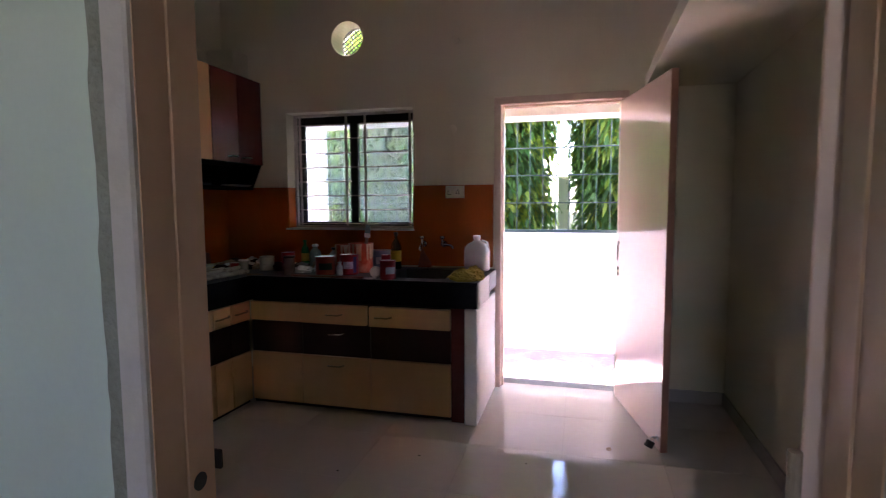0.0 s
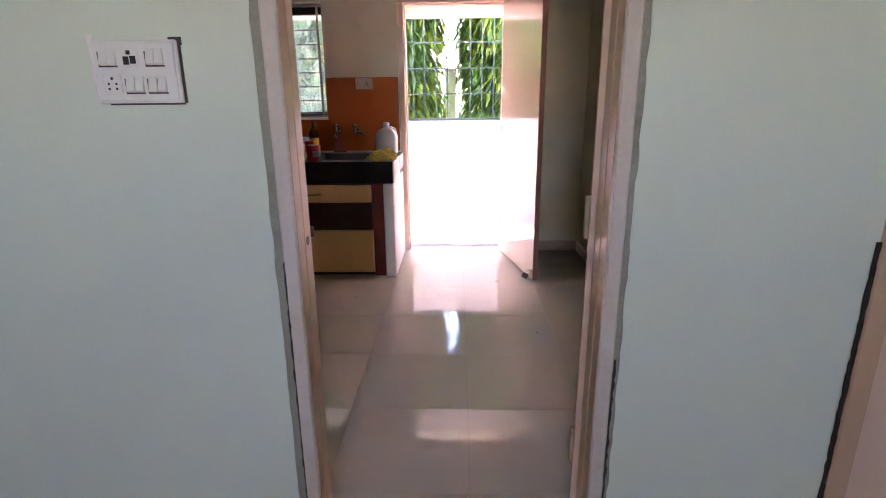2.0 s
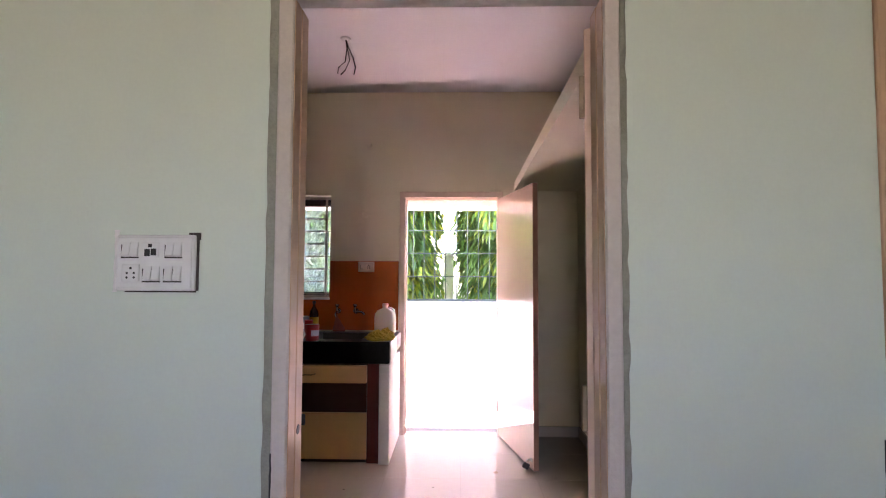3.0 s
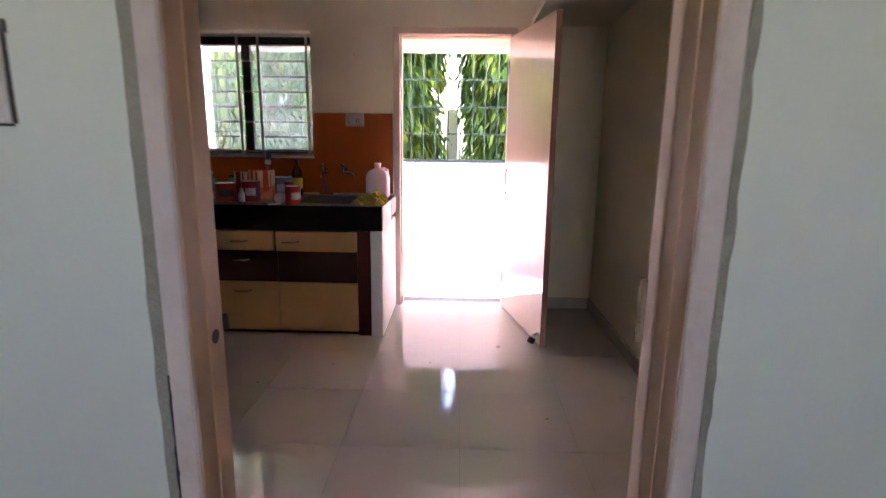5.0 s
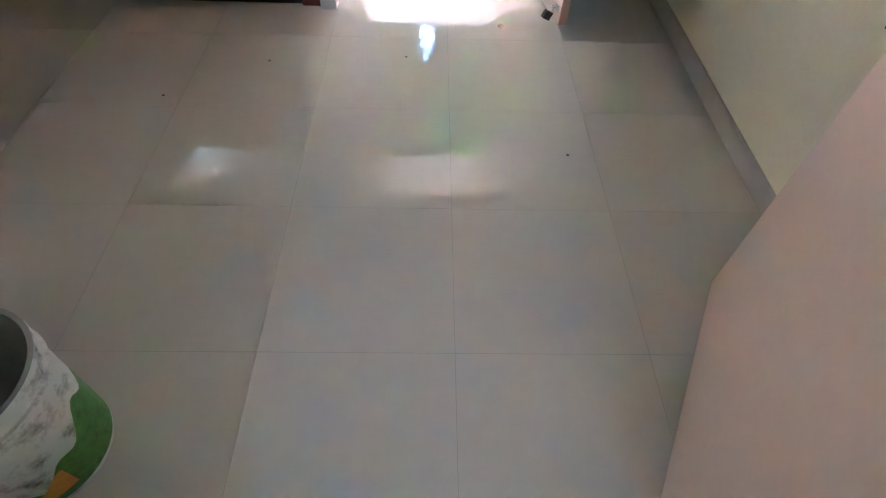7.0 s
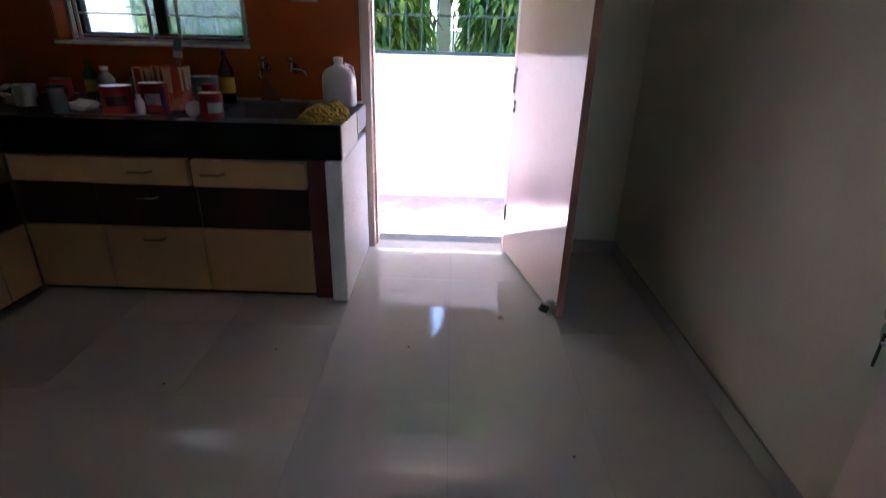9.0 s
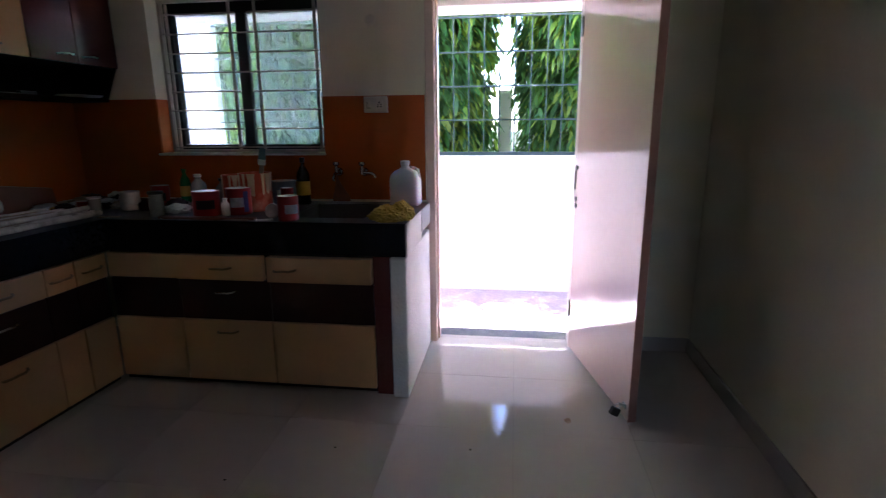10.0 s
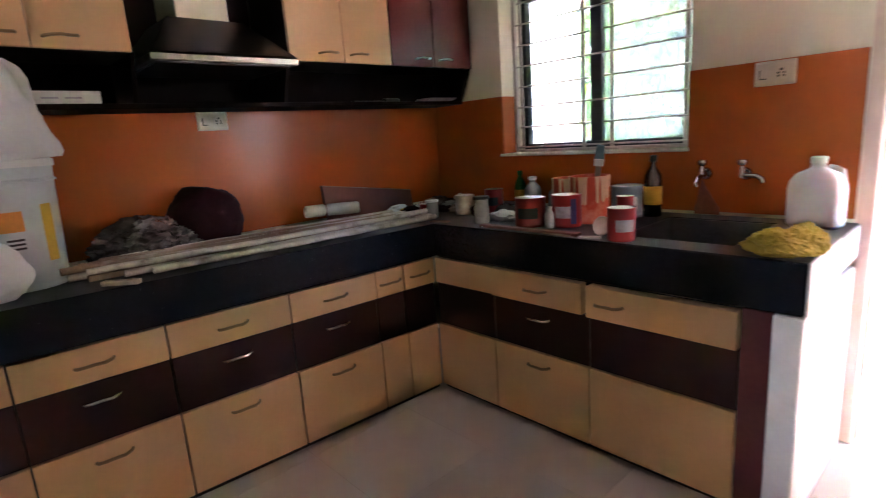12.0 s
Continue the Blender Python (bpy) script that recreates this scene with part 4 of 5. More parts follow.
def tin(name, x, y, r, h, mat, label, z=0.867, open_top=False, dark=True, rz=0.0, lid="tin_metal", stripe=None, drips=0):
    """A paint tin: body with beads and a rolled rim, lid or open mouth, printed band."""
    t = thing(name, (x, y, z), label, "paint tin", "paint tins on the counter")
    prof = [(0.0, 0.0), (r * 0.97, 0.0), (r, 0.004), (r, h * 0.06), (r * 1.015, h * 0.08), (r, h * 0.1), (r, h * 0.9), (r * 1.015, h * 0.92), (r, h * 0.94), (r * 1.03, h * 0.985), (r * 1.0, h)]
    if open_top:
        prof += [(r * 0.94, h * 0.99), (r * 0.94, h * 0.45), (0.0, h * 0.44)]
    body = turned("body", t, prof, mat)
    if not open_top:
        turned("lid", t, [(r * 0.97, h * 0.995), (r * 0.93, h * 0.97), (r * 0.8, h * 0.965), (r * 0.78, h * 0.99), (0.0, h * 0.985)], lid, "pale lid")
    for k in range(drips):
        a, w = 2 * math.pi * k / drips + random.uniform(-0.2, 0.2), random.uniform(0.004, 0.013)
        z1 = h * random.uniform(0.15, 0.75)
        bm = prism([(-w * 1.5, h * 0.995), (w * 1.5, h * 0.995), (w, h * 0.9), (w * 0.8, z1 + w), (0.0, z1), (-w * 0.8, z1 + w), (-w, h * 0.9)], "y", -r - 0.004, -r + 0.002)
        bm.transform(Matrix.Rotation(a, 4, "Z"))
        part("drip", bm, M["cream_drip"], body, "dried cream paint run")
    if stripe:
        bm = bmesh.new()
        lo = [bm.verts.new((r * 1.013 * math.sin(0.85 + 0.07 * i), -r * 1.013 * math.cos(0.85 + 0.07 * i), h * 0.11)) for i in range(7)]
        hi = [bm.verts.new((v.co.x, v.co.y, h * 0.89)) for v in lo]
        for i in range(6):
            bm.faces.new((lo[i], lo[i + 1], hi[i + 1], hi[i]))
        part("stripe", bm, M[stripe], body, "printed violet stripe")
    if dark:
        bm = bmesh.new()
        n = 10
        for z0, z1, a0, a1 in ((0.3, 0.66, -0.25, 1.15),):
            lo = [bm.verts.new((r * 1.012 * math.sin(a0 + (a1 - a0) * i / n), -r * 1.012 * math.cos(a0 + (a1 - a0) * i / n), h * z0)) for i in range(n + 1)]
            hi = [bm.verts.new((v.co.x, v.co.y, h * z1)) for v in lo]
            for i in range(n):
                bm.faces.new((lo[i], lo[i + 1], hi[i + 1], hi[i]))
        part("label", bm, M["label_dark" if dark is True else dark], body, "printed label with unreadable marks")
    t.rotation_euler = (0, 0, radians(rz))
    return t


def bottle(name, x, y, r, h, mat, cap, label, neck=0.35, band=None, z=0.867, cat="bottle"):
    t = thing(name, (x, y, z), label, cat)
    b = turned("body", t, [(0.0, 0.0), (r * 0.9, 0.0), (r, 0.006), (r, h * 0.58), (r * 0.9, h * 0.68), (r * neck, h * 0.83), (r * neck, h * 0.92), (0.0, h * 0.92)], mat, "", 20)
    turned("cap", t, [(0.0, h), (r * neck * 1.15, h), (r * neck * 1.2, h * 0.99), (r * neck * 1.2, h * 0.9), (r * neck, h * 0.895)], cap, "screw cap", 16)
    if band:
        turned("label", b, [(r * 1.012, h * 0.2), (r * 1.012, h * 0.5)], band, "paper label band", 20)
    return t


Z = 0.867
tin("paint_tin", -1.085, -0.54, 0.066, 0.125, "red_tin", "red paint tin with a dark printed label")
tin("paint_tin", -0.94, -0.48, 0.062, 0.135, "red_tin", "red and grey paint tin with a pale lid", dark="label_grey", stripe="label_violet")
tin("paint_pot", -0.91, -0.35, 0.082, 0.2, "orange_tin", "tall orange paint pot smeared with pale paint", open_top=True, dark=False, drips=15)
tin("paint_tin", -1.06, -0.3, 0.06, 0.185, "orange_tin", "orange paint tin smeared with pale drips", open_top=True, dark=False, drips=9)
tin("paint_tin", -0.605, -0.64, 0.049, 0.118, "red_tin", "small red paint tin with a grey label at the counter's edge", dark="label_grey", rz=20)
tin("paint_tin", -0.68, -0.47, 0.032, 0.135, "red_tin", "small red tin behind the sink's corner", dark="label_grey")
tin("paint_tin", -1.52, -0.28, 0.048, 0.12, "red_tin", "faded red tin with a white lid near the corner")
tin("paint_tin", -1.80, -0.50, 0.045, 0.06, "red_tin", "low red tin in the counter's corner", dark=False)
tin("plastic_tub", -0.83, -0.17, 0.066, 0.14, "pale_blue", "grey-blue plastic tub with a white lid", dark="label_white", lid="plastic_white")
bottle("glue_bottle", -0.975, -0.555, 0.021, 0.09, "plastic_white", "plastic_white", "small white plastic bottle between the tins", 0.5)
bottle("glass_jar", -1.33, -0.585, 0.036, 0.125, "grey_glass", "plastic_black", "dusty glass jar with a black lid", 0.9, cat="jar")
bottle("green_bottle", -1.47, -0.12, 0.03, 0.2, "green_bottle", "green_bottle", "green plastic bottle with a yellow label", 0.4, "label_yellow")
bottle("soda_bottle", -0.735, -0.12, 0.038, 0.265, "dark_bottle", "plastic_black", "dark soda bottle with a yellow label", 0.32, "label_yellow")
bottle("spray_bottle", -1.38, -0.13, 0.045, 0.17, "grey_glass", "plastic_white", "grey plastic bottle beside the green one", 0.4)
bottle("thinner_bottle", -1.2, -0.16, 0.05, 0.15, "grey_glass", "plastic_black", "squat grey bottle below the window", 0.5)

tin("paint_tin", -1.155, -0.47, 0.035, 0.095, "red_tin", "small dark red tin behind the larger tins", dark=True, rz=40)
tin("paint_tin", -1.62, -0.4, 0.05, 0.1, "tin_metal", "bare metal paint tin with a white lid in the corner", dark=False, lid="plastic_white")
bottle("glass_jar", -1.7, -0.56, 0.032, 0.09, "grey_glass", "plastic_white", "small dusty jar with a white lid", 0.9, cat="jar")
rg = thing("tin_lid", (-0.705, -0.6, Z), "round pale tin lid leaning beside the small red tin", "lid")
bm = lathe([(0.0, 0.004), (0.03, 0.004), (0.034, 0.007), (0.037, 0.003), (0.037, 0.0), (0.0, 0.0)], 24)
bmesh.ops.transform(bm, matrix=Matrix.Translation((0, 0, 0.036)) @ Matrix.Rotation(radians(72), 4, "X"), verts=bm.verts)
part("disc", bm, M["tin_metal"], rg, "", True)
ws = thing("wood_strip", (-1.01, -0.655, Z), "thin brown wooden strip lying along the counter's edge", "wood strip")
part("strip", box(-0.26, -0.017, 0.0, 0.24, 0.017, 0.012, 0.002), M["brown_board"], ws)

# brush in the tall pot
br = thing("paint_brush", (-0.89, -0.335, 0.96), "paint brush standing in the orange pot", "brush")
part("handle", box(-0.012, -0.006, 0.0, 0.012, 0.006, 0.15, 0.004), M["batten"], br)
part("ferrule", box(-0.02, -0.008, 0.15, 0.02, 0.008, 0.18, 0.002), M["tin_metal"], br)
part("bristles", prism([(-0.02, 0.18), (0.02, 0.18), (0.016, 0.235), (-0.014, 0.24)], "y", -0.006, 0.006), M["bristle"], br)
br.rotation_euler = (0.15, 0.12, 0.4)

# jug: rounded-box sections
jg = thing("water_jug", (-0.135, -0.125, Z), "translucent white plastic jug on the counter's end", "jug")
bm = bmesh.new()
rings = []
for hx, hy, z in ((0.085, 0.05, 0.0), (0.096, 0.06, 0.01), (0.098, 0.062, 0.03), (0.098, 0.062, 0.14), (0.092, 0.058, 0.17), (0.07, 0.05, 0.195), (0.034, 0.032, 0.212), (0.026, 0.026, 0.22), (0.026, 0.026, 0.24)):
    ring = []
    for i in range(28):
        a = 2 * math.pi * i / 28
        c, s = math.cos(a), math.sin(a)
        e = 0.5 if hx > 0.04 else 1.0
        ring.append(bm.verts.new((hx * math.copysign(abs(c) ** e, c), hy * math.copysign(abs(s) ** e, s), z)))
    rings.append(ring)
for a, b in zip(rings, rings[1:]):
    for i in range(28):
        bm.faces.new((a[i], a[(i + 1) % 28], b[(i + 1) % 28], b[i]))
bm.faces.new(rings[0][::-1])
body = part("body", bm, M["jug_plastic"], jg, "", True)
turned("cap", jg, [(0.0, 0.256), (0.024, 0.256), (0.029, 0.252), (0.029, 0.232), (0.026, 0.23)], "jug_plastic")
part("handle", tube([(0.09, 0, 0.165), (0.07, 0.045, 0.2), (0.045, 0.05, 0.21), (0.028, 0.02, 0.216)], 0.01, 8), M["jug_plastic"], jg, "", True)
jg.rotation_euler = (0, 0, radians(-8))
jg.scale = (0.88, 0.88, 0.97)

cl = thing("cloth", (-0.125, -0.61, Z), "crumpled yellow cleaning cloth by the sink", "cloth")
bm = blob((0.075, 0.075, 0.045), 5, 0.4, 1.4, 0.14, 5, -0.55)
m2 = blob((0.045, 0.075, 0.05), 9, 0.4, 1.5, 0.15, 5, -0.5)
bmesh.ops.transform(m2, matrix=Matrix.Translation((0.055, 0.05, 0)), verts=m2.verts)
me_tmp = bpy.data.meshes.new("cloth_fold")
m2.to_mesh(me_tmp)
m2.free()
bm.from_mesh(me_tmp)
bpy.data.meshes.remove(me_tmp)
part("folds", bm, M["yellow_cloth"], cl, "", True)


def tap(x, label, lever):
    """A wall tap: flange, body, spout and spindle."""
    t = thing("wall_tap", (x, -0.009, 1.043), label, "tap", "wall taps over the sink")
    bm = lathe([(0.0, 0.012), (0.022, 0.01), (0.026, 0.0)], 18)
    bmesh.ops.transform(bm, matrix=Matrix.Rotation(radians(90), 4, "X"), verts=bm.verts)
    part("flange", bm, M["tap_metal"], t, "", True)
    part("body", tube([(0, -0.008, 0), (0, -0.05, 0)], 0.013, 12), M["tap_metal"], t, "", True)
    part("spindle", tube([(0, -0.05, -0.012), (0, -0.05, 0.035)], 0.011, 12), M["tap_metal"], t, "", True)
    k = part("knob", lathe([(0.0, 0.062), (0.018, 0.06), (0.02, 0.05), (0.016, 0.04), (0.006, 0.036)], 16, at=(0, -0.05, 0)), M["tap_metal"], t, "", True)
    if lever:
        part("spout", tube([(0, -0.055, -0.005), (0, -0.085, -0.01), (0.0, -0.105, -0.028), (0, -0.108, -0.045)], 0.009, 10), M["tap_metal"], t, "", True)
    else:
        part("spout", tube([(0.01, -0.05, -0.002), (0.055, -0.055, -0.004), (0.075, -0.06, -0.014), (0.08, -0.062, -0.03)], 0.01, 10), M["tap_metal"], t, "", True)
    return t


tap(-0.555, "chrome wall tap above the sink", True)
tap(-0.402, "chrome wall tap with its spout turned aside", False)

# dark run of water and grime on the tiles under the first tap
rnd = random.Random(4)
stain = [(-0.6 + 0.012 * i + rnd.uniform(-0.004, 0.004), 0.868) for i in range(10)]
stain += [(-0.5 - 0.018 * k + rnd.uniform(-0.005, 0.005), 0.9 + 0.03 * k) for k in range(5)] + [(-0.575 - 0.006 * k + rnd.uniform(-0.004, 0.004), 1.03 - 0.034 * k) for k in range(5)]
structure("trim_tile_stain", prism(stain, "y", -0.0095, -0.008), M["tile_grime"], "dark water stain on the tiles below the tap", "stain")

# pipes and battens on the long counter
def stick(name, a, b, r, mat, label, square=False):
    # the bundle follows the askew edge of the counter
    a = (a[0] + 0.09, a[1] - 0.02, a[2])
    A, B = Vector(a), Vector((b[0] + 0.19, b[1] - 0.1, b[2]))
    t = thing(name, a, label, "pipe" if not square else "batten", "pipes and battens on the counter")
    L = (B - A).length
    if square:
        bm = box(0, -r, 0, L, r, r * 1.1, 0.002)
    else:
        n = 14
        bm = tube([(L * i / n, 0.004 * math.sin(i * 0.7), 0.001 * math.sin(i * 1.9) + r) for i in range(n + 1)], r, 10)
    part("rod", bm, M[mat], t, "", not square)
    d = B - A
    t.rotation_euler = (0, -math.atan2(d.z, math.hypot(d.x, d.y)), math.atan2(d.y, d.x))
    return t


stick("plastic_pipe", (-1.80, -1.87, Z + 0.001), (-1.83, -0.50, Z + 0.001), 0.0125, "pipe", "stained white plastic pipe on the counter's edge")
stick("plastic_pipe", (-1.84, -1.95, Z + 0.001), (-1.88, -0.46, Z + 0.001), 0.0125, "pipe", "stained white plastic pipe beside others")
stick("wooden_batten", (-1.775, -2.03, Z + 0.001), (-1.79, -1.86, Z + 0.001), 0.014, "pipe", "short pale painted offcut", True)
stick("wooden_batten", (-1.90, -2.05, Z + 0.001), (-1.93, -0.52, Z + 0.001), 0.02, "batten", "long wooden batten smeared with paint", True)
stick("plastic_pipe", (-1.95, -2.1, Z + 0.001), (-1.965, -0.42, Z + 0.001), 0.016, "pipe", "long dirty plastic pipe")
stick("wooden_batten", (-1.995, -2.1, Z + 0.001), (-2.0, -0.6, Z + 0.001), 0.016, "batten", "long wooden batten near the wall", True)
stick("plastic_pipe", (-1.865, -1.8, Z + 0.026), (-1.90, -0.44, Z + 0.026), 0.0125, "pipe", "stained white plastic pipe lying on others")
stick("plastic_pipe", (-1.92, -2.12, Z + 0.033), (-1.945, -0.6, Z + 0.026), 0.013, "batten", "brownish pipe lying across the bundle")
stick("plastic_pipe", (-2.06, -1.6, Z + 0.001), (-2.06, -0.75, Z + 0.001), 0.014, "pipe", "plastic pipe close to the wall")

for k in range(7):
    xk = -1.83 - 0.03 * k
    stick("wooden_batten" if k % 2 else "plastic_pipe", (xk - 0.02 * (k % 3), -2.06 + 0.07 * (k % 4), Z + 0.034 + 0.004 * (k % 2)), (xk - 0.015, -0.62 - 0.11 * (k % 3), Z + 0.034 + 0.004 * (k % 2)), 0.011 + 0.003 * (k % 2), "batten" if k % 3 else "pipe", "paint-smeared batten on the stack" if k % 2 else "dirty plastic pipe on the stack", k % 2 == 1)

for loc, rz, ln, lb in (((-2.0, -1.0, Z + 0.055), 62, 0.16, "fluffy pale paint roller sleeve on the pipes"), ((-2.04, -1.1, Z + 0.055), 80, 0.1, "short pale paint roller sleeve")):
    rl = thing("roller_sleeve", loc, lb, "paint roller", "roller sleeves")
    bm = lathe([(0.014, 0.0), (0.026, 0.0), (0.03, 0.006), (0.03, ln - 0.006), (0.026, ln), (0.014, ln), (0.014, 0.0)], 22, wob=0.08)
    bmesh.ops.transform(bm, matrix=Matrix.Translation((0, 0, 0.03)) @ Matrix.Rotation(radians(90), 4, "Y"), verts=bm.verts)
    part("sleeve", bm, M["roller"], rl, "", True)
    rl.rotation_euler = (0, 0, radians(rz))

bd = thing("board", (XL + 0.055, -0.9, Z), "brown laminated board leaning on the tiles", "board")
part("panel", prism([(0.0, 0.0), (0.6, 0.0), (0.6, 0.1), (0.0, 0.19)], "x", -0.009, 0.009), M["brown_board"], bd)
part("edge_strip", prism([(0.0, 0.19), (0.6, 0.1), (0.6, 0.104), (0.0, 0.194)], "x", -0.01, 0.01), M["batten"], bd, "pale edge strip")
bd.rotation_euler = (0, radians(-10), 0)

hb = thing("round_bag", (-2.08, -1.56, Z), "dark maroon rounded bag against the tiles", "bag")
part("body", blob((0.11, 0.15, 0.145), 3, 0.14, 1.5, 0.06, 4, -0.8), M["maroon_bag"], hb, "", True)
pb = thing("plastic_bag", (-2.05, -1.82, Z), "crumpled grey translucent plastic bag", "bag")
part("film", blob((0.12, 0.18, 0.095), 7, 0.3, 2.0, 0.16, 5, -0.6), M["poly_bag"], pb, "", True)


def pail(name, loc, r0, r1, h, mat, label, cat="bucket", inside=None, lid=False):
    """A tapered bucket with rim rings, wall thickness, ears and a wire handle."""
    t = thing(name, loc, label, cat)
    pr = [(0.0, 0.0), (r0 * 0.96, 0.0), (r0, 0.006)]
    pr += [(r0 + (r1 - r0) * k, h * k) for k in (0.3, 0.6, 0.8)]
    pr += [(r1 * 0.985, h * 0.84), (r1 * 1.03, h * 0.845), (r1 * 1.03, h * 0.86), (r1 * 0.99, h * 0.865), (r1, h * 0.95), (r1 * 1.03, h * 0.96), (r1 * 1.03, h)]
    body = turned("body", t, pr, mat, "", 40)
    if not lid:
        turned("inner_wall", t, [(r1 * 1.03, h), (r1 * 0.965, h), (r0 * 0.95, 0.012), (0.0, 0.012)], inside, "dull grey inside", 40)
    else:
        turned("lid", t, [(r1 * 1.05, h * 0.955), (r1 * 1.05, h * 1.01), (r1 * 0.98, h * 1.02), (r1 * 0.93, h * 1.0), (0.0, h * 1.0)], "plastic_white", "white snap lid", 40)
    return t, body


bk, bkb = pail("paint_bucket", (-0.43, -2.72, 0.0), 0.137, 0.15, 0.36, "bucket_white", "open white plastic paint bucket with green print and paint splashes", inside="bucket_inside")


def wrap(r_of, a0, a1, z_lo, z_hi, n=24, edge=0.0, seed=1):
    """A printed patch on a turned body: angle range, lower and upper height as functions of the angle."""
    bm = bmesh.new()
    cols = []
    for i in range(n + 1):
        a = a0 + (a1 - a0) * i / n
        zl, zh = z_lo(a), z_hi(a)
        cols.append([bm.verts.new((r_of(z) * math.cos(a), r_of(z) * math.sin(a), z)) for z in [zl + (zh - zl) * k / 6 for k in range(7)]])
    for p, q in zip(cols, cols[1:]):
        for k in range(6):
            bm.faces.new((p[k], q[k], q[k + 1], p[k + 1]))
    return bm


def _r(z):
    return 0.137 + 0.013 * z / 0.36 + 0.0012


part("green_print", wrap(_r, -1.3, 0.95, lambda a: 0.02, lambda a: 0.15 + 0.05 * math.sin(a * 2.3 + 0.6) + 0.02 * math.sin(a * 9)), M["green_print"], bkb, "green leafy print")
part("orange_print", wrap(lambda z: _r(z) + 0.001, -1.0, -0.55, lambda a: 0.045, lambda a: 0.1 + 0.02 * math.sin(a * 8)), M["orange_print"], bkb, "orange fruit print")

pk, pkb = pail("paint_pail", (-1.95, -2.225, Z), 0.125, 0.14, 0.42, "pail_plastic", "pale blue-white paint pail with orange label on the counter", lid=True)


def _r2(z):
    return 0.125 + 0.015 * z / 0.42 + 0.0012


part("orange_label", wrap(_r2, -0.35, 0.15, lambda a: 0.2, lambda a: 0.265), M["orange_print"], pkb, "orange label block")
part("orange_label", wrap(_r2, 0.55, 0.85, lambda a: 0.09, lambda a: 0.28), M["label_yellow"], pkb, "yellow label block")
for k in range(3):
    part("print_bar", wrap(_r2, -0.25, 0.1, lambda a, k=k: 0.17 - 0.014 * k, lambda a, k=k: 0.177 - 0.014 * k, 8), M["label_dark"], pkb)
s1 = thing("white_sack", (-1.855, -2.235, Z + 0.424), "white plastic sack lying on the paint pail", "sack")
bm = lathe([(0.0, 0.0), (0.1, 0.0), (0.135, 0.006), (0.15, 0.02), (0.152, 0.05), (0.148, 0.09), (0.142, 0.13), (0.132, 0.17), (0.122, 0.19), (0.12, 0.215), (0.118, 0.25), (0.105, 0.285), (0.07, 0.31), (0.03, 0.318), (0.0, 0.32)], 48)
for v in bm.verts:
    a = math.atan2(v.co.y, v.co.x)
    fold = 0.012 * noise.noise((v.co.x * 14, v.co.y * 14, v.co.z * 9)) + 0.006 * math.sin(a * 9 + v.co.z * 30)
    tail = 0.035 * max(0.0, math.cos(a - 1.45)) ** 5 * max(0.0, 1 - v.co.z / 0.1)
    r = math.hypot(v.co.x, v.co.y)
    if r > 0.02 and v.co.z > 0.001:
        v.co.x += (fold + tail) * v.co.x / r
        v.co.y += (fold + tail) * v.co.y / r
    v.co.x *= 0.74
part("cover", bm, M["sack"], s1, "", True)
s2 = thing("white_sack", (-1.755, -2.36, Z), "white plastic sack slumped at the counter's edge", "sack")
part("cover", blob((0.055, 0.13, 0.12), 6, 0.3, 1.4, 0.06, 4, -0.7), M["sack"], s2, "", True)

# heap of scraps in the corner of the counter
rnd = random.Random(21)
for i in range(46):
    x, y = rnd.uniform(-2.05, -1.15), rnd.uniform(-0.56, -0.08)
    if (x + 1.33) ** 2 + (y + 0.585) ** 2 < 0.006 or (x + 1.52) ** 2 + (y + 0.28) ** 2 < 0.007 or (x + 1.8) ** 2 + (y + 0.5) ** 2 < 0.007:
        continue
    if any((x - a) ** 2 + (y - b) ** 2 < 0.0075 for a, b in ((-1.085, -0.54), (-1.06, -0.3), (-1.2, -0.16), (-1.38, -0.13), (-1.47, -0.12), (-1.985, -0.4), (-1.155, -0.47), (-1.62, -0.4), (-1.7, -0.56))):
        continue
    kind = i % 4
    sp = thing(("paper_scrap", "rag", "paper_scrap", "plastic_scrap")[kind], (x, y, Z), ("crumpled paper scrap among painter's clutter", "small stained rag on the counter", "crumpled paper scrap among painter's clutter", "crumpled plastic wrapper on the counter")[kind], "scrap", "clutter in the counter's corner")
    part("sheet", blob((rnd.uniform(0.03, 0.065), rnd.uniform(0.025, 0.05), rnd.uniform(0.014, 0.04)), 30 + i, 0.4, 2.2, 0.25, 3, -0.5), M[("paper", "batten", "maroon_bag" if i % 3 else "sack", "label_yellow" if i % 3 == 0 else "poly_bag")[kind]], sp, "", True)
for i, (x, y, w_, d_, rz) in enumerate(((-1.2, -0.64, 0.12, 0.05, 8), (-0.86, -0.66, 0.13, 0.04, -6), (-0.72, -0.66, 0.08, 0.03, 25), (-1.55, -0.65, 0.1, 0.04, 12))):
    sp = thing("scraper_strip", (x, y, Z), "thin pale offcut strip on the granite edge", "strip", "offcut strips on the counter")
    part("strip", box(-w_ / 2, -d_ / 2, 0.0, w_ / 2, d_ / 2, 0.005, 0.001), M["batten" if i % 2 else "label_white"], sp)
    sp.rotation_euler = (0, 0, radians(rz))


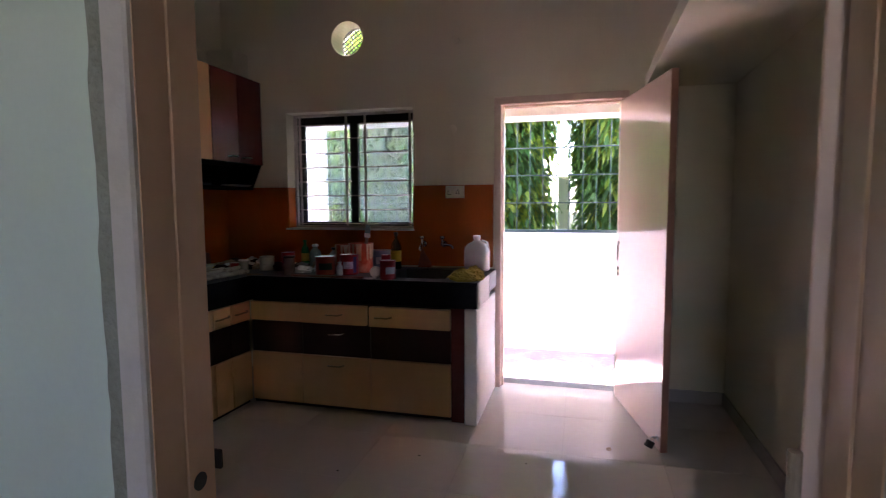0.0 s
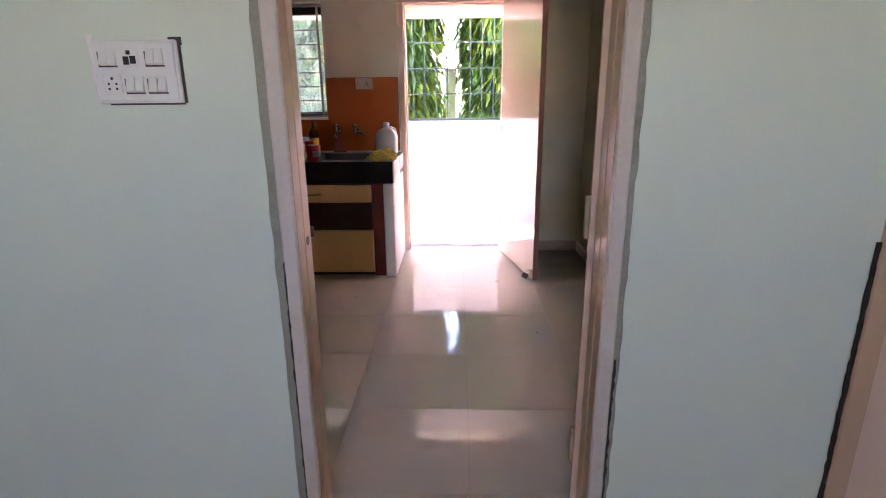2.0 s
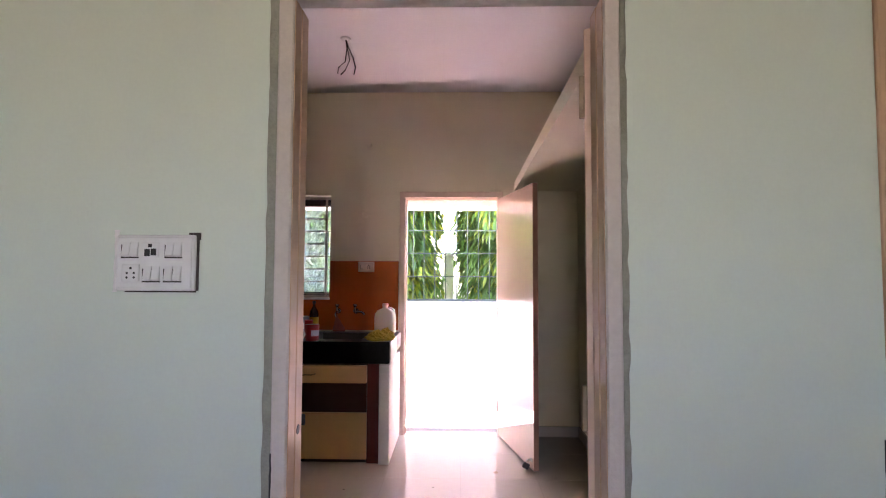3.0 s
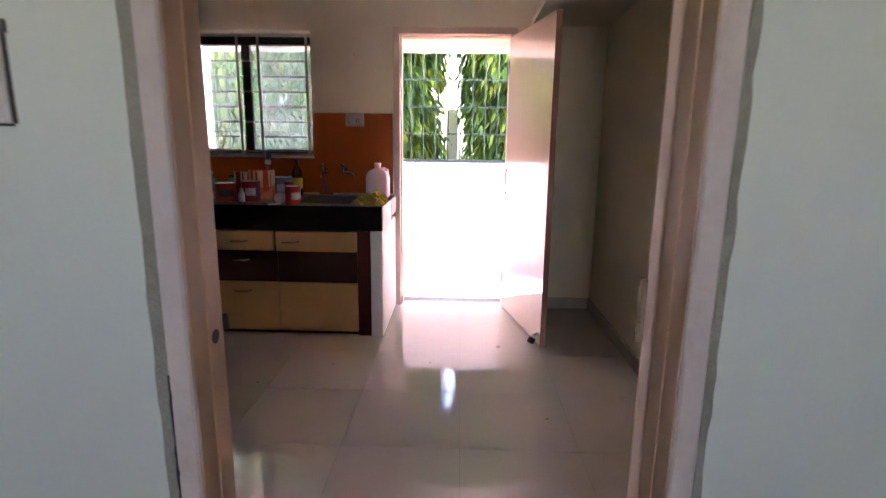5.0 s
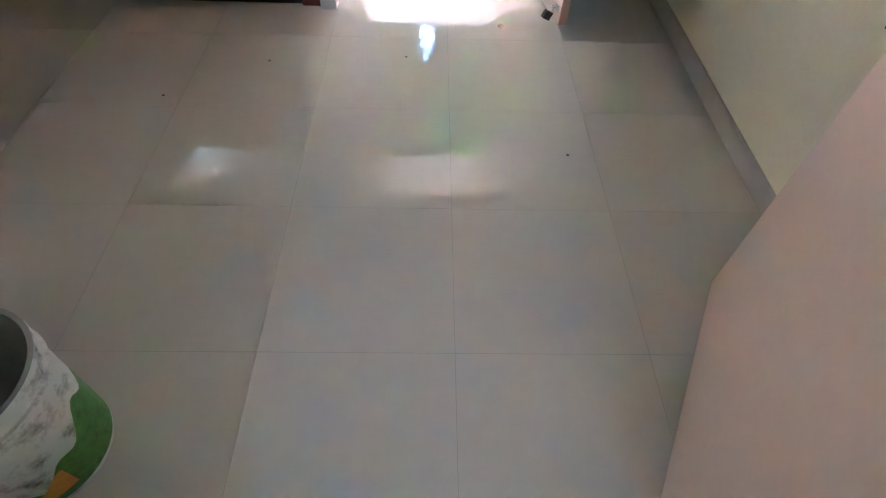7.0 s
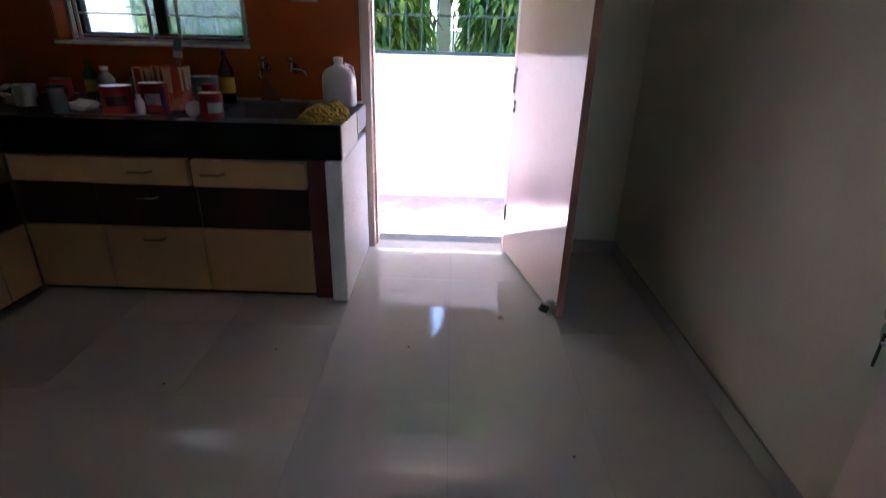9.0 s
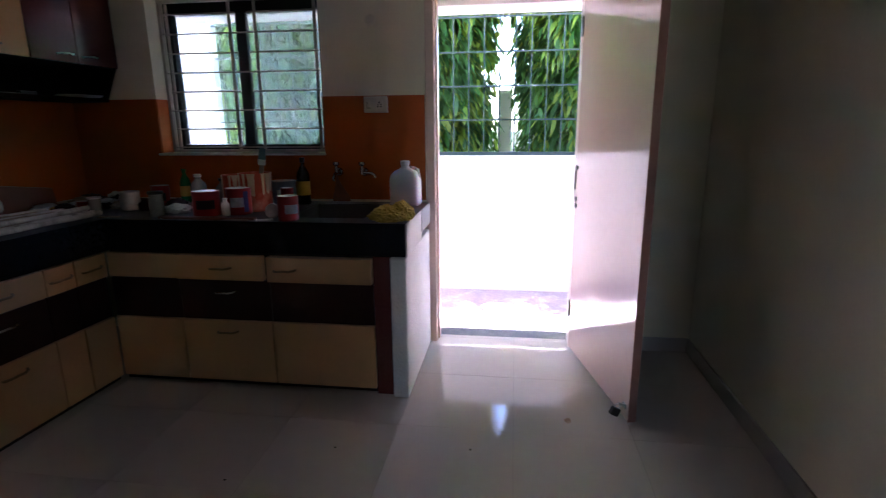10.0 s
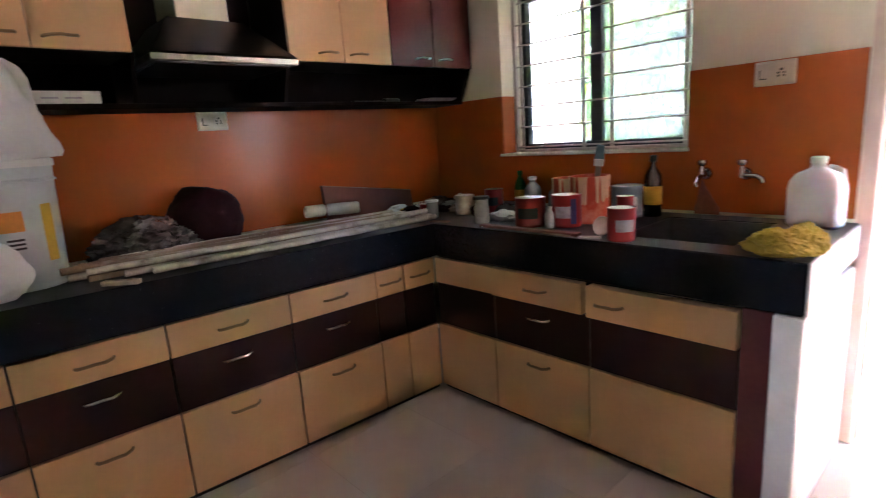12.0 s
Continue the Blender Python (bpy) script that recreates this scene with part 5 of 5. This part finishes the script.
# things in the plate shelf
bx_ = thing("white_carton", (-2.06, -2.16, 1.475), "long white carton lying in the plate shelf", "carton")
part("carton", box(0, 0, 0, 0.08, 0.27, 0.045, 0.002), M["label_white"], bx_)
for k in range(2):
    part("print_bar", box(0.08, 0.09 + 0.07 * k, 0.018, 0.0806, 0.14 + 0.07 * k, 0.024), M["label_grey"], bx_)
pp = thing("folded_paper", (-2.05, -0.33, 1.475), "folded pale paper sticking out of the plate shelf", "paper")
part("sheet", prism([(0, 0), (0.12, 0.0), (0.15, 0.012), (0.03, 0.014)], "y", 0, 0.2), M["paper"], pp)
kn = thing("kitchen_knife", (-2.02, -0.78, 1.475), "dark flat tool lying in the plate shelf", "tool")
part("blade", box(0, 0, 0, 0.03, 0.2, 0.006, 0.001), M["iron"], kn)
part("grip", box(0.002, 0.2, 0, 0.028, 0.3, 0.018, 0.004), M["plastic_black"], kn)


# ---- switches and sockets ----
def plate(name, m, w_, h_, label, cat, modules, group="", mat="plastic_white", hole=1.0):
    """A wall plate in its local x-z plane, facing -y: base, rim and modules."""
    t = thing(name, (0, 0, 0), label, cat, group)
    part("base", box(0, -0.012, 0, w_, 0, h_, 0.003), M[mat], t)
    part("cover", box(0.006, -0.016, 0.006, w_ - 0.006, -0.012, h_ - 0.006, 0.002), M[mat], t)
    for kind, x, z in modules:
        if kind == "switch":
            r = part("rocker", prism([(-0.016, z - 0.0), (-0.016, z + 0.036), (-0.018, z + 0.036), (-0.024, z + 0.003), (-0.022, z)], "x", x, x + 0.019), M[mat], t)
            # thin dark strips draw the rocker's shadow below it and at its side
            part("rocker_gap", box(x - 0.001, -0.0168, z - 0.004, x + 0.02, -0.016, z - 0.0005), M["dirt_shade"], r, "shadow line painted below the rocker")
            part("rocker_gap", box(x - 0.0045, -0.0168, z - 0.004, x - 0.0003, -0.016, z + 0.03), M["dirt_shade"], r, "shadow line painted beside the rocker")
        elif kind == "socket":
            s = part("socket_face", box(x, -0.0185, z, x + 0.044, -0.016, z + 0.044, 0.002), M[mat], t)
            for dx, dz, rr in ((0.022, 0.034, 0.0034), (0.013, 0.022, 0.0028), (0.031, 0.022, 0.0028), (0.013, 0.011, 0.0028), (0.031, 0.011, 0.0028)):
                bm = lathe([(0.0, 0.0006), (rr * hole, 0.0006), (rr * hole, 0.0)], 10)
                bmesh.ops.transform(bm, matrix=Matrix.Translation((x + dx, -0.0186, z + dz)) @ Matrix.Rotation(radians(90), 4, "X"), verts=bm.verts)
                part("pin_hole", bm, M["plastic_black"], s)
        elif kind == "fuse":
            s = part("fuse_holder", box(x, -0.018, z, x + 0.044, -0.016, z + 0.036, 0.001), M[mat], t)
            part("fuse_mark", box(x + 0.008, -0.0195, z + 0.002, x + 0.021, -0.018, z + 0.02), M["plastic_black"], s)
            part("fuse_mark", box(x + 0.024, -0.0195, z + 0.004, x + 0.037, -0.018, z + 0.021), M["plastic_black"], s)
            part("fuse_mark", box(x + 0.017, -0.0195, z + 0.024, x + 0.026, -0.018, z + 0.033), M["plastic_black"], s)
        elif kind == "bell":
            part("bell_push", box(x, -0.019, z, x + 0.018, -0.016, z + 0.03, 0.002), M[mat], t)
            part("mark", box(x + 0.004, -0.0196, z + 0.008, x + 0.014, -0.019, z + 0.022), M["dirt_shade"], t)
    t.matrix_world = m
    return t


sw = plate("switch_board", pose(-0.417, YH, 1.304) @ Matrix.Scale(1.02, 4), 0.2, 0.14, "white, slightly dirty eight-switch board with a socket on the mint wall, shadow painted along its edges", "switch board",
           [("switch", 0.02, 0.085), ("switch", 0.04, 0.085), ("fuse", 0.068, 0.084), ("switch", 0.13, 0.085), ("switch", 0.15, 0.085), ("socket", 0.02, 0.022), ("switch", 0.075, 0.025), ("switch", 0.096, 0.025), ("switch", 0.128, 0.025), ("switch", 0.15, 0.025)])
# board's shadow as dark strips at right and bottom, then the chipped corner
part("gap_shadow", box(0.2, -0.004, 0.0, 0.2055, -0.0005, 0.14), M["dirt_shade"], sw, "painted shadow line in the gap between board and plaster")
part("gap_shadow", box(0.02, -0.004, -0.004, 0.2, -0.0005, 0.0), M["dirt_shade"], sw, "painted shadow line in the gap between board and plaster")
part("gap_shadow", box(0.18, -0.005, 0.128, 0.209, -0.0005, 0.146), M["dirt_shade"], sw, "chipped plaster corner")
structure("trim_plaster_patch", ragged_strip(-0.474, -0.462, YH, 0.16, 0.003, 31, 20), M["white_plaster"], "white plaster patch round the switch board", "plaster").location = (0.044, 0, 1.3)
plate("wall_socket", pose(-0.387, -0.009, 1.376), 0.138, 0.09, "white switch and socket plate on the orange tiles", "socket", [("switch", 0.022, 0.028), ("socket", 0.07, 0.022)], "kitchen sockets", "socket_cream", 1.5)
plate("wall_socket", pose(XL + 0.009, -1.485, 1.372, 0, 0, 90), 0.135, 0.085, "grey-white switch and socket plate under the shelf", "socket", [("switch", 0.022, 0.026), ("socket", 0.07, 0.02)], "kitchen sockets", "socket_cream", 1.5)
plate("wall_socket", pose(XR - 0.001, -1.49, 1.395, 0, 0, -90), 0.15, 0.085, "white socket plate with a loose cable on the cream wall", "socket", [("switch", 0.02, 0.026), ("socket", 0.05, 0.02), ("bell", 0.11, 0.026)], "kitchen sockets", "socket_cream", 1.5)
cb = thing("wall_cable", (XR - 0.012, -1.56, 1.475), "loose grey cable hanging to the socket", "cable")
part("wire", tube([(0, 0, 0.0), (-0.012, 0.005, 0.05), (-0.004, -0.012, 0.12), (-0.002, -0.006, 0.3), (0.004, -0.004, 0.55)], 0.004, 6), M["cable"], cb, "", True)

for nm, x, z, r, lb in (("wall_hook", -0.303, 2.481, 0.022, "small round wall knob high on the cream wall"), ("junction_box", -0.335, 1.87, 0.028, "round cream cover cap on the wall")):
    kb = thing(nm, (x, 0, z), lb, "wall fitting")
    bm = lathe([(0.0, 0.012 if nm == "junction_box" else 0.035), (r * 0.8, 0.011 if nm == "junction_box" else 0.03), (r, 0.006), (r, 0.0)], 20)
    bmesh.ops.transform(bm, matrix=Matrix.Rotation(radians(90), 4, "X"), verts=bm.verts)
    part("cap", bm, M["cream_paint"], kb, "", True)

# loose wires from the ceiling rose
wr = thing("ceiling_wire", (-0.3, -1.05, H), "twisted loose wires hanging from the ceiling", "wire")
part("rose", lathe([(0.0, -0.012), (0.03, -0.01), (0.036, 0.0)], 20), M["plastic_white"], wr, "white ceiling rose", True)
for k, pts in enumerate((((0, 0, 0), (0.02, 0, -0.06), (0.05, 0.01, -0.13), (0.07, 0.0, -0.2), (0.06, 0, -0.25)), ((0, 0, 0), (0.015, 0.01, -0.08), (0.03, 0.0, -0.15), (0.0, 0.0, -0.22), (-0.03, 0, -0.25)), ((0, 0, 0), (0.01, 0, -0.07), (0.0, 0.0, -0.16), (-0.045, 0, -0.2), (-0.05, 0.0, -0.24)))):
    part("wire", tube(pts, 0.004, 6), M["plastic_black"], wr, "", True)

# specks on the floor
for i, (x, y) in enumerate(((0.73, -0.83), (0.31, -1.1), (-0.25, -1.15), (-0.6, -1.4), (0.9, -1.7))):
    sp = thing("dry_leaf" if i == 0 else "floor_speck", (x, y, 0.0), "small dry leaf bit on the tiles" if i == 0 else "small dark speck of dirt on the tiles", "debris", "specks on the floor")
    part("bit", blob((0.012 if i == 0 else 0.005, 0.02 if i == 0 else 0.004, 0.002), 50 + i, 0.4, 2, 0.2, 2, -0.3), M["batten" if i == 0 else "dirt_shade"], sp)


# ---- floor tiles, one by one ----
def tile_mesh(x0, y0, x1, y1):
    bm = bmesh.new()
    g, e = 0.0006, 0.0004
    lo = [bm.verts.new((x, y, -0.008)) for x, y in ((x0 + g, y0 + g), (x1 - g, y0 + g), (x1 - g, y1 - g), (x0 + g, y1 - g))]
    md = [bm.verts.new((v.co.x, v.co.y, -e)) for v in lo]
    g += e
    hi = [bm.verts.new((x, y, 0.0)) for x, y in ((x0 + g, y0 + g), (x1 - g, y0 + g), (x1 - g, y1 - g), (x0 + g, y1 - g))]
    for a, b in ((lo, md), (md, hi)):
        for i in range(4):
            bm.faces.new((a[i], a[(i + 1) % 4], b[(i + 1) % 4], b[i]))
    bm.faces.new(hi)
    me = bpy.data.meshes.new("tile")
    bm.to_mesh(me)
    bm.free()
    me.materials.append(M["tile_floor"])
    return me


TS = 0.508
full = tile_mesh(-TS / 2, -TS / 2, TS / 2, TS / 2)


def lay(parent, X0, X1, Y0, Y1):
    i0, i1 = math.floor((X0 - 0.486) / TS), math.ceil((X1 - 0.486) / TS)
    k0, k1 = math.floor((Y0 + 0.441) / TS), math.ceil((Y1 + 0.441) / TS)
    for i in range(i0, i1):
        for k in range(k0, k1):
            x0, y0 = 0.486 + i * TS, -0.441 + k * TS
            a, b, c, d = max(x0, X0), max(y0, Y0), min(x0 + TS, X1), min(y0 + TS, Y1)
            if c - a < 0.01 or d - b < 0.01:
                continue
            cx, cy = (a + c) / 2, (b + d) / 2
            whole = abs(c - a - TS) < 1e-6 and abs(d - b - TS) < 1e-6
            ob = new("tile", full if whole else tile_mesh(a - cx, b - cy, c - cx, d - cy))
            ob.parent = parent
            ob.location = (cx, cy, random.uniform(-0.00015, 0.0))


lay(floor, XL, XR, -3.108, 0.104)
lay(hall_floor, HX0, HX1, HY, -3.11)
